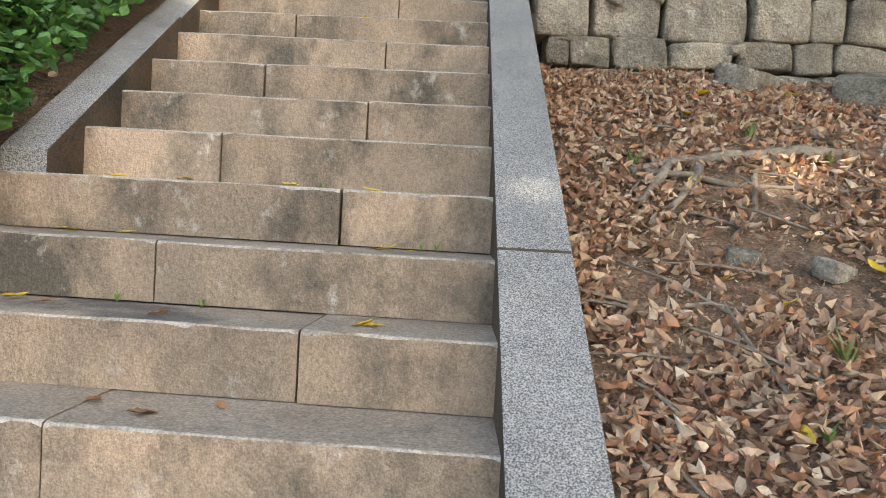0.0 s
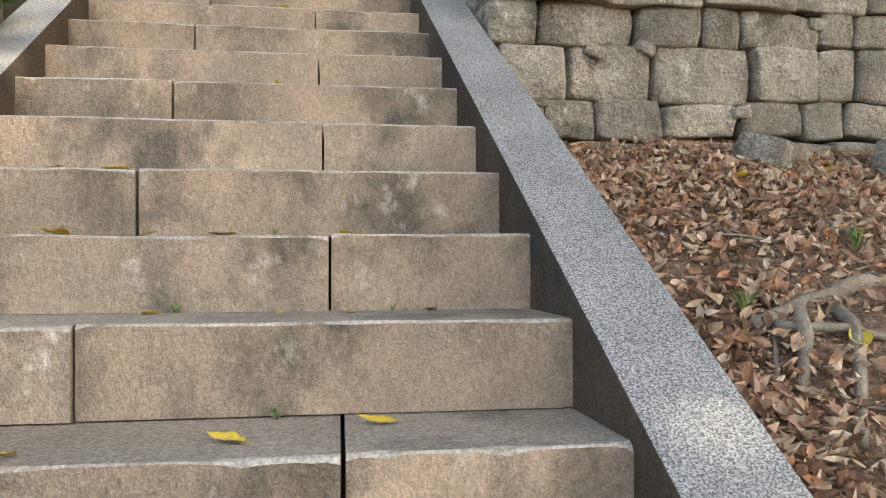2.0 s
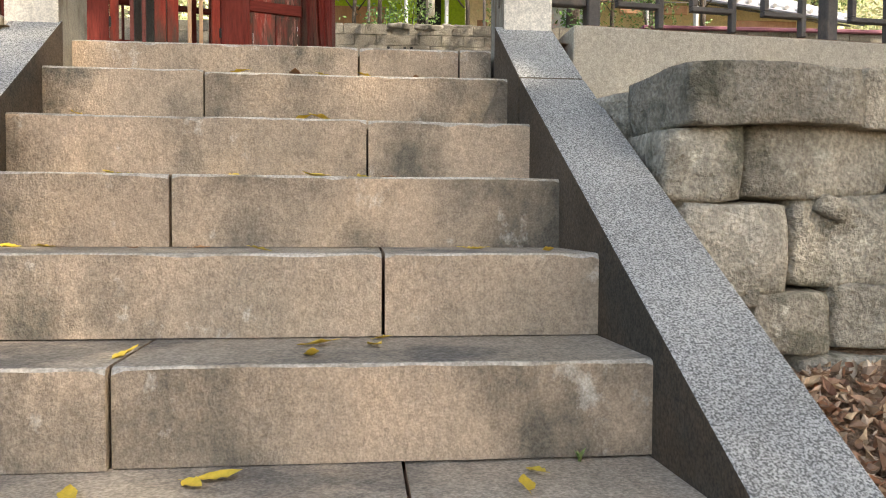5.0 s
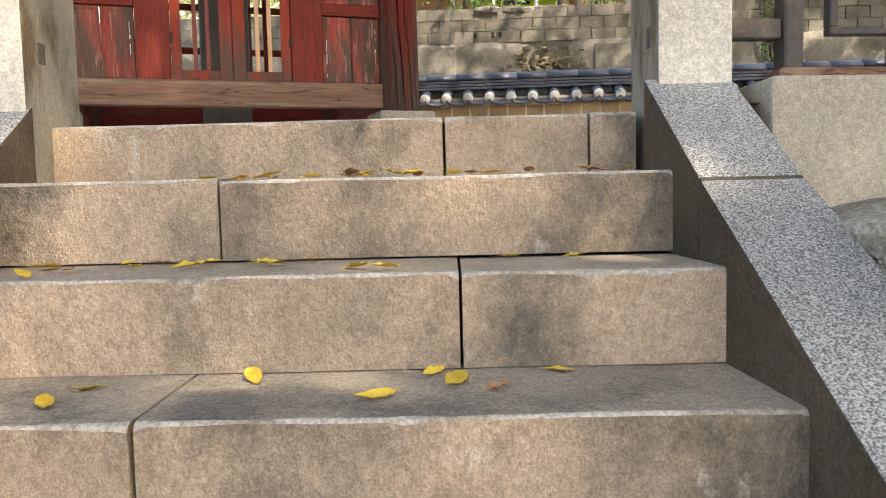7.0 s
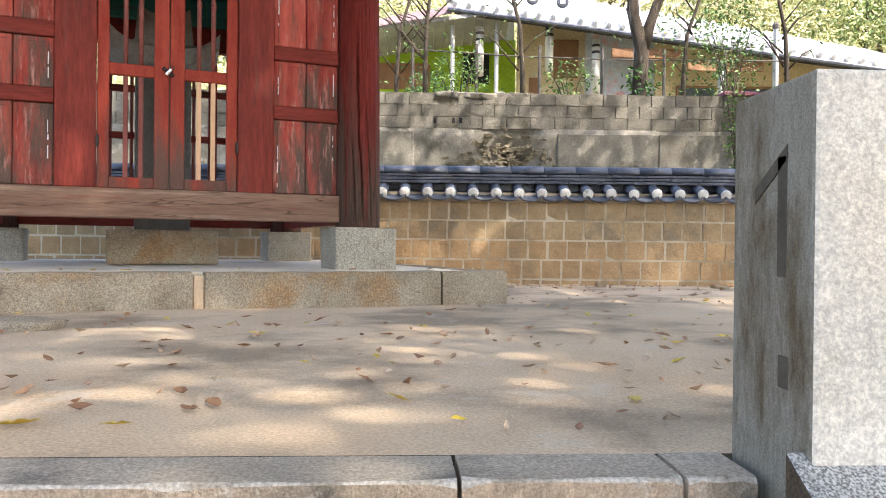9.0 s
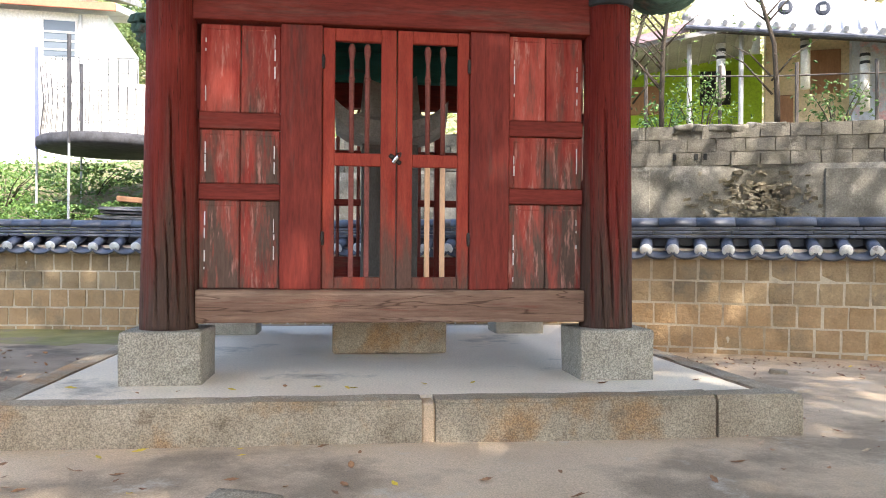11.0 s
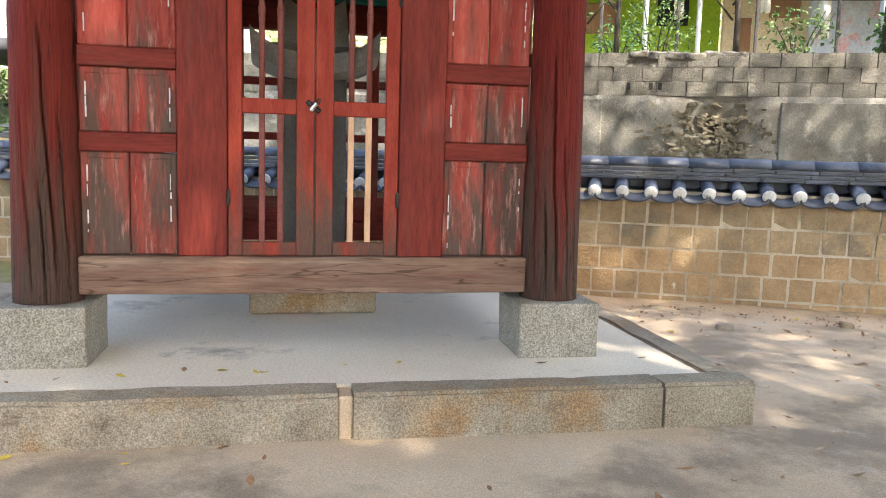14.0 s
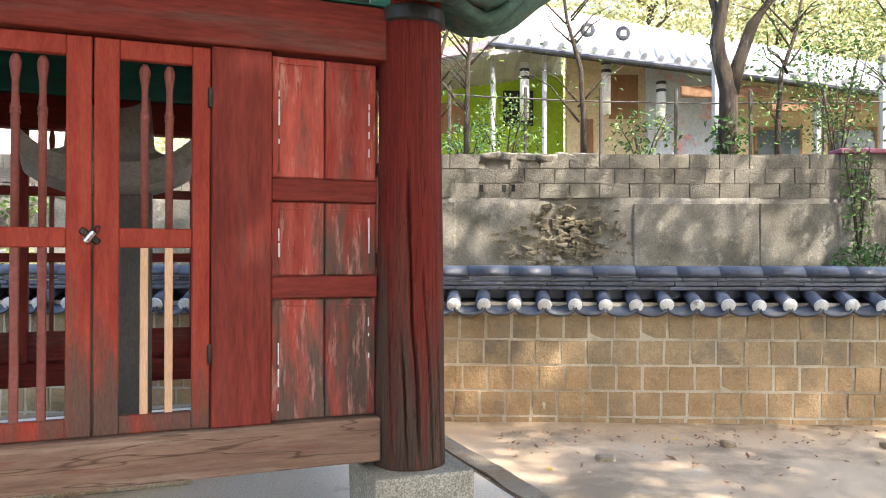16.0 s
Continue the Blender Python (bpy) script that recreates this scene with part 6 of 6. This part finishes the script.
g = random.Random(101)


def slope_at(x, y):
    return slope_z(max(0.01, x - right_x(y) - 0.11), y)


def on_slope(q):
    while True:
        x, y = 4.8 * q.random() ** 1.6, q.uniform(-0.2, 4.40)
        if x < right_x(y) + 0.23:
            continue
        d = 0.72 + 1.1 * noise.noise(Vector((x * 1.5, y * 1.5, 7))) + 0.9 * noise.noise(Vector((x * 5, y * 5, 2))) + 0.3 * max(0, y - 3.2) + 0.25 * max(0, 1.3 - y)
        d -= 0.55 * math.exp(-((x - 0.7) / 0.5) ** 2 - ((y - 2.85) / 0.36) ** 2)
        if q.random() < d:
            return (x, y, slope_at(x, y) + 0.008 + q.uniform(0, 0.03))


leafy("leaf_litter", leaves(34000, on_slope, (0.018, 0.062), g, 0.65, 0.55, 0.5), M["litter"], None, "dry brown fallen leaves over the earth slope", "stuff")
tagged(bpy.data.objects["leaf_litter"], category="leaf litter")


def anywhere_on_slope(q):
    while True:
        x, y = 4.6 * q.random() ** 1.6, q.uniform(-0.2, 4.40)
        if x > right_x(y) + 0.23:
            return (x, y, slope_at(x, y) + 0.004 + q.uniform(0, 0.012))


leafy("leaf_crumbs", leaves(16000, anywhere_on_slope, (0.008, 0.024), g, 0.7, 0.5, 0.4), M["litter"], None, "crumbled leaf bits and grit over the bare earth", "stuff")
tagged(bpy.data.objects["leaf_crumbs"], category="leaf litter")


def on_left(q):
    while True:
        x, y = q.uniform(-3.2, -1.95), q.uniform(1.0, 4.3)
        return (x, y, slope_z(x, y) + q.uniform(0.01, 0.05))


leafy("leaf_litter", leaves(500, on_left, (0.05, 0.10), g, 0.5, 0.35, 0.55), M["litter"], None, "dry leaves on the bank beside the curb", "stuff")

for pts, r in ((((1.35, 3.2), (0.92, 3.13), (0.62, 3.06), (0.34, 2.92)), 0.036), (((0.56, 3.04), (0.50, 2.9), (0.42, 2.78), (0.29, 2.6)), 0.022), (((0.68, 3.06), (0.64, 2.9), (0.50, 2.70), (0.37, 2.5)), 0.02), (((0.95, 3.14), (0.86, 2.92), (0.80, 2.7), (0.62, 2.45)), 0.016),
               (((1.2, 3.48), (1.6, 3.2), (2.2, 3.05), (2.9, 3.1)), 0.02), (((1.9, 3.62), (2.5, 3.9), (3.2, 3.95)), 0.055), (((0.45, 2.95), (0.85, 2.85), (1.3, 2.9), (1.9, 2.75)), 0.012), (((1.5, 2.4), (1.9, 2.7), (2.5, 2.75)), 0.014)):
    fine_pts = []
    for (xa, ya), (xb, yb) in zip(pts, pts[1:]):
        for k in range(5):
            t = k / 5
            x, y = xa + (xb - xa) * t, ya + (yb - ya) * t
            fine_pts.append((x, y + 0.02 * math.sin(9 * x), slope_at(x, y) + r * 0.3 + 0.008 + 0.02 * noise.noise(Vector((x * 6, y * 6, 1)))))
    rt = part("tree_root", tube(fine_pts, [r * (1.1 - 0.7 * i / len(fine_pts)) for i in range(len(fine_pts))], 9), M["root"], None, smooth=True)
    tagged(rt, "bare greyish tree root lying across the slope", "root")
for i, (x, y, s) in enumerate(((0.68, 2.42, 0.11), (0.93, 2.35, 0.13), (1.15, 2.2, 0.16), (1.55, 2.0, 0.12), (0.75, 1.6, 0.12), (1.35, 1.2, 0.14), (2.0, 1.7, 0.2), (2.4, 2.4, 0.25), (1.9, 4.1, 0.5), (2.6, 4.15, 0.6), (1.2, 4.2, 0.35), (3.4, 4.1, 0.5))):
    st_ = part("loose_stone", rock(s, s * 0.6, s * 0.5, random.Random(i), 0.02, 0.5), M["stone"], None, m=pose(x, y, slope_at(x, y) + s * 0.08, 15, 5, i * 40), smooth=True)
    tagged(st_, "grey-brown stone half sunk in the slope", "stone")
for i in range(80):
    x, y = 0.3 + 3.2 * g.random() ** 1.4, g.uniform(0.6, 4.0)
    a = g.uniform(0, 3.14)
    l = g.uniform(0.15, 0.5)
    z0, z1 = slope_at(x, y), slope_at(x + l * math.cos(a), y + l * math.sin(a))
    tw = part("twig", tube([(x, y, z0 + 0.02), (x + 0.5 * l * math.cos(a + 0.1), y + 0.5 * l * math.sin(a + 0.1), (z0 + z1) / 2 + 0.035), (x + l * math.cos(a), y + l * math.sin(a), z1 + 0.02)], [0.006, 0.005, 0.003], 5), M["root"])
    tagged(tw, "thin dry twig lying among the leaves", "twig", group="twigs on the slope")


def tuft(x, y, z, n, h, seed):
    q = random.Random(seed)
    bm = bmesh.new()
    for _ in range(n):
        a, l = q.uniform(0, 6.28), q.uniform(0.4, 1.0) * h
        dx, dy = math.cos(a), math.sin(a)
        px, py = -dy * 0.003, dx * 0.003
        v = [bm.verts.new(c) for c in ((px, py, 0), (-px, -py, 0), (dx * l * 0.25 - px, dy * l * 0.25 - py, l * 0.6), (dx * l * 0.25 + px, dy * l * 0.25 + py, l * 0.6), (dx * l * 0.6, dy * l * 0.6, l * 0.9))]
        bm.faces.new(v[:4])
        bm.faces.new((v[3], v[2], v[4]))
    t = part("grass_tuft", bm, M["grass"], None, m=pose(x, y, z))
    tagged(t, "small green grass tuft growing from the ground", "grass", group="grass tufts")


for i in range(34):
    x, y = g.uniform(0.25, 3.6), g.uniform(0.4, 4.2)
    tuft(x, y, slope_at(x, y), 26, g.uniform(0.06, 0.16), i)
for i, (n, x) in enumerate(((-3, -0.95), (-3, -1.2), (-2, -0.35), (-2, -0.3), (-1, -0.75), (0, -1.0), (1, -0.8), (3, -0.35), (0, -0.5))):
    tuft(x, Y0 + n * TREAD + TREAD - 0.012, (n - 9) * RISE, 14, 0.035, 80 + i)

# ivy beside the west curb
ivy = thing("ivy_bed", "dark green ivy creeping over the west curb", "ivy", pose(0, 0, 0))
def on_ivy(q):
    while True:
        x, y = q.uniform(-3.6, -1.74), q.uniform(0.7, 4.3)
        e = 0.24 * max(0.0, 2.6 - y) * 0.5 + 0.24 * noise.noise(Vector((y * 2.3, 0, 3)))
        if x < -2.75 + 0.7 * noise.noise(Vector((y * 1.3, 4, 0))) or y > 4.2 - 0.4 * abs(noise.noise(Vector((x * 2, 1, 5)))):
            continue
        if x < -1.83 + max(0, e) * (1 if y < 3.4 else 0.2):
            return (x, y, nosing(y) + 0.17 + q.uniform(0, 0.36) * min(1, max(0.0, -1.7 - x) * 1.6))
leafy("foliage", leaves(9500, on_ivy, (0.035, 0.085), g, 0.6, 0.25, 0.85), M["ivy"], ivy)
bm = bmesh.new()
for i in range(16):
    y = 1.7 + i * 0.16
    tube([(-2.6, y, nosing(y) + 0.05), (-2.1, y + 0.1, nosing(y) + 0.16), (-1.88, y + 0.05, nosing(y) + 0.10)], [0.006, 0.005, 0.003], 4, bm)
part("vine", bm, M["root"], ivy)

# ---- single fallen leaves ----
LEAF = []
for k in range(6):
    q = random.Random(k)
    bm = bmesh.new()
    n = 9
    up = q.uniform(0.1, 0.5)
    rows = []
    for i in range(n):
        t = i / (n - 1)
        w = 0.24 * math.sin(math.pi * min(1, t * 0.96 + 0.04)) ** 0.8 * (1.1 - 0.5 * t)
        z = up * (t - 0.5) ** 2 * 0.8
        rows.append([bm.verts.new((-w, t - 0.5, z + w * q.uniform(0.15, 0.6))), bm.verts.new((0, t - 0.5, z)), bm.verts.new((w, t - 0.5, z + w * q.uniform(0.15, 0.6)))])
    for a, b in zip(rows, rows[1:]):
        for i in range(2):
            bm.faces.new((a[i], a[i + 1], b[i + 1], b[i]))
    tube([(0, -0.5, up * 0.2), (0.02, -0.62, up * 0.25), (0.03, -0.72, up * 0.22)], [0.012, 0.010, 0.006], 4, bm)
    LEAF.append((mesh_of("fallen_leaf", bm.copy(), M["leaf_y"], True), mesh_of("fallen_leaf", bm, M["leaf_b"], True)))


def drop(x, y, z, size, brown=False, q=g, flat=8):
    ob = new("fallen_leaf", LEAF[q.randrange(6)][1 if brown else 0])
    ob.matrix_basis = pose(x, y, z + 0.006, q.gauss(0, flat), q.gauss(0, flat), q.uniform(0, 360)) @ Matrix.Scale(size, 4)
    return tagged(ob, "curled brown fallen leaf on the ground" if brown else "bright yellow fallen leaf on the ground", "leaf", group="fallen leaves")


for n in range(-4, 9):
    k = {8: 26, 7: 16, 6: 9, 5: 8, 1: 8, 0: 5}.get(n, 5)
    for _ in range(k):
        x = g.uniform(-1.65, -0.3)
        if n in (8, 1):
            x = g.choice((g.gauss(-0.95, 0.28), x))
        x = min(max(x, -1.65), -0.28)
        drop(x, Y0 + n * TREAD + g.choice((g.uniform(0.05, 0.25), g.uniform(0.17, 0.27))), (n - 9) * RISE, g.uniform(0.045, 0.085), g.random() < 0.28)
for _ in range(190):
    y = 5.6 + 3.6 * g.random() ** 1.3
    x = g.uniform(-4.6, 2.6)
    u = (x - PX) * math.cos(radians(TURN_P)) + (y - PY) * math.sin(radians(TURN_P))
    v = -(x - PX) * math.sin(radians(TURN_P)) + (y - PY) * math.cos(radians(TURN_P))
    if v > YF - 0.05 and abs(u) < 2.4:
        continue
    drop(x, y, yard_z(x, y), g.uniform(0.03, 0.085), g.random() < 0.6)
for _ in range(45):
    x, y = g.uniform(-0.6, 5), g.uniform(10.2, 13.5)
    if (x - PX) * math.cos(radians(TURN_P)) + (y - PY) * math.sin(radians(TURN_P)) < 2.45:
        continue
    drop(x, y, yard_z(x, y), g.uniform(0.05, 0.11), g.random() < 0.8)
for _ in range(12):
    u, v = g.uniform(-2.0, 2.0), g.uniform(-0.62, -0.3)
    p = PAV @ Vector((u, v, TZ - 0.004))
    drop(p.x, p.y, p.z, g.uniform(0.04, 0.08), g.random() < 0.4)
for x, y in ((0.9, 3.9), (1.4, 4.1), (1.9, 3.95), (0.75, 3.6), (0.62, 2.85), (0.55, 2.2), (0.7, 2.1), (1.05, 2.35), (1.4, 2.3), (1.0, 1.9), (0.55, 1.55), (2.2, 3.4), (1.75, 2.5), (2.6, 2.9), (0.9, 1.2), (0.45, 1.0)):
    drop(x, y, slope_at(x, y) + 0.03, g.uniform(0.07, 0.12), False, flat=20)

leafy("yard_litter", leaves(240, lambda q: (lambda x, y: (x, y, yard_z(x, y) + 0.006))(q.uniform(-4.2, 2.4), q.uniform(5.7, 8.2)), (0.025, 0.06), g, 0.3, 0.3, 0.5), M["litter"], None, "small dry leaves strewn over the yard", "stuff")
leafy("yard_litter", leaves(700, lambda q: (lambda x, y: (x, y, yard_z(x, y) + 0.006))(q.uniform(-10, -4.2), q.uniform(6.5, 12)), (0.03, 0.08), g, 0.3, 0.3, 0.5), M["litter"], None, "small dry leaves strewn over the yard", "stuff")
leafy("yard_litter", leaves(420, lambda q: (lambda x, y: (x, y, yard_z(x, y) + 0.006))(q.uniform(-0.4, 6), q.choice((q.uniform(9, 13.6), q.uniform(13.0, 13.7)))), (0.025, 0.07), g, 0.3, 0.3, 0.5), M["litter"], None, "small dry leaves strewn over the yard", "stuff")
for nm in ("yard_litter", "yard_litter.001", "yard_litter.002", "leaf_litter.001"):
    tagged(bpy.data.objects[nm], category="leaf litter")
for x, y, s in ((-2.6, 7.85, 0.30), (0.35, 12.6, 0.14), (2.9, 12.9, 0.18), (1.5, 13.0, 0.12)):
    fs_ = part("flat_stone", rock(s, s * 0.7, 0.07, random.Random(int(s * 100)), 0.015, 0.5), M["edging"], None, m=pose(x, y, yard_z(x, y) + 0.008), smooth=True)
    tagged(fs_, "flat grey stone sunk in the sandy yard", "stone")
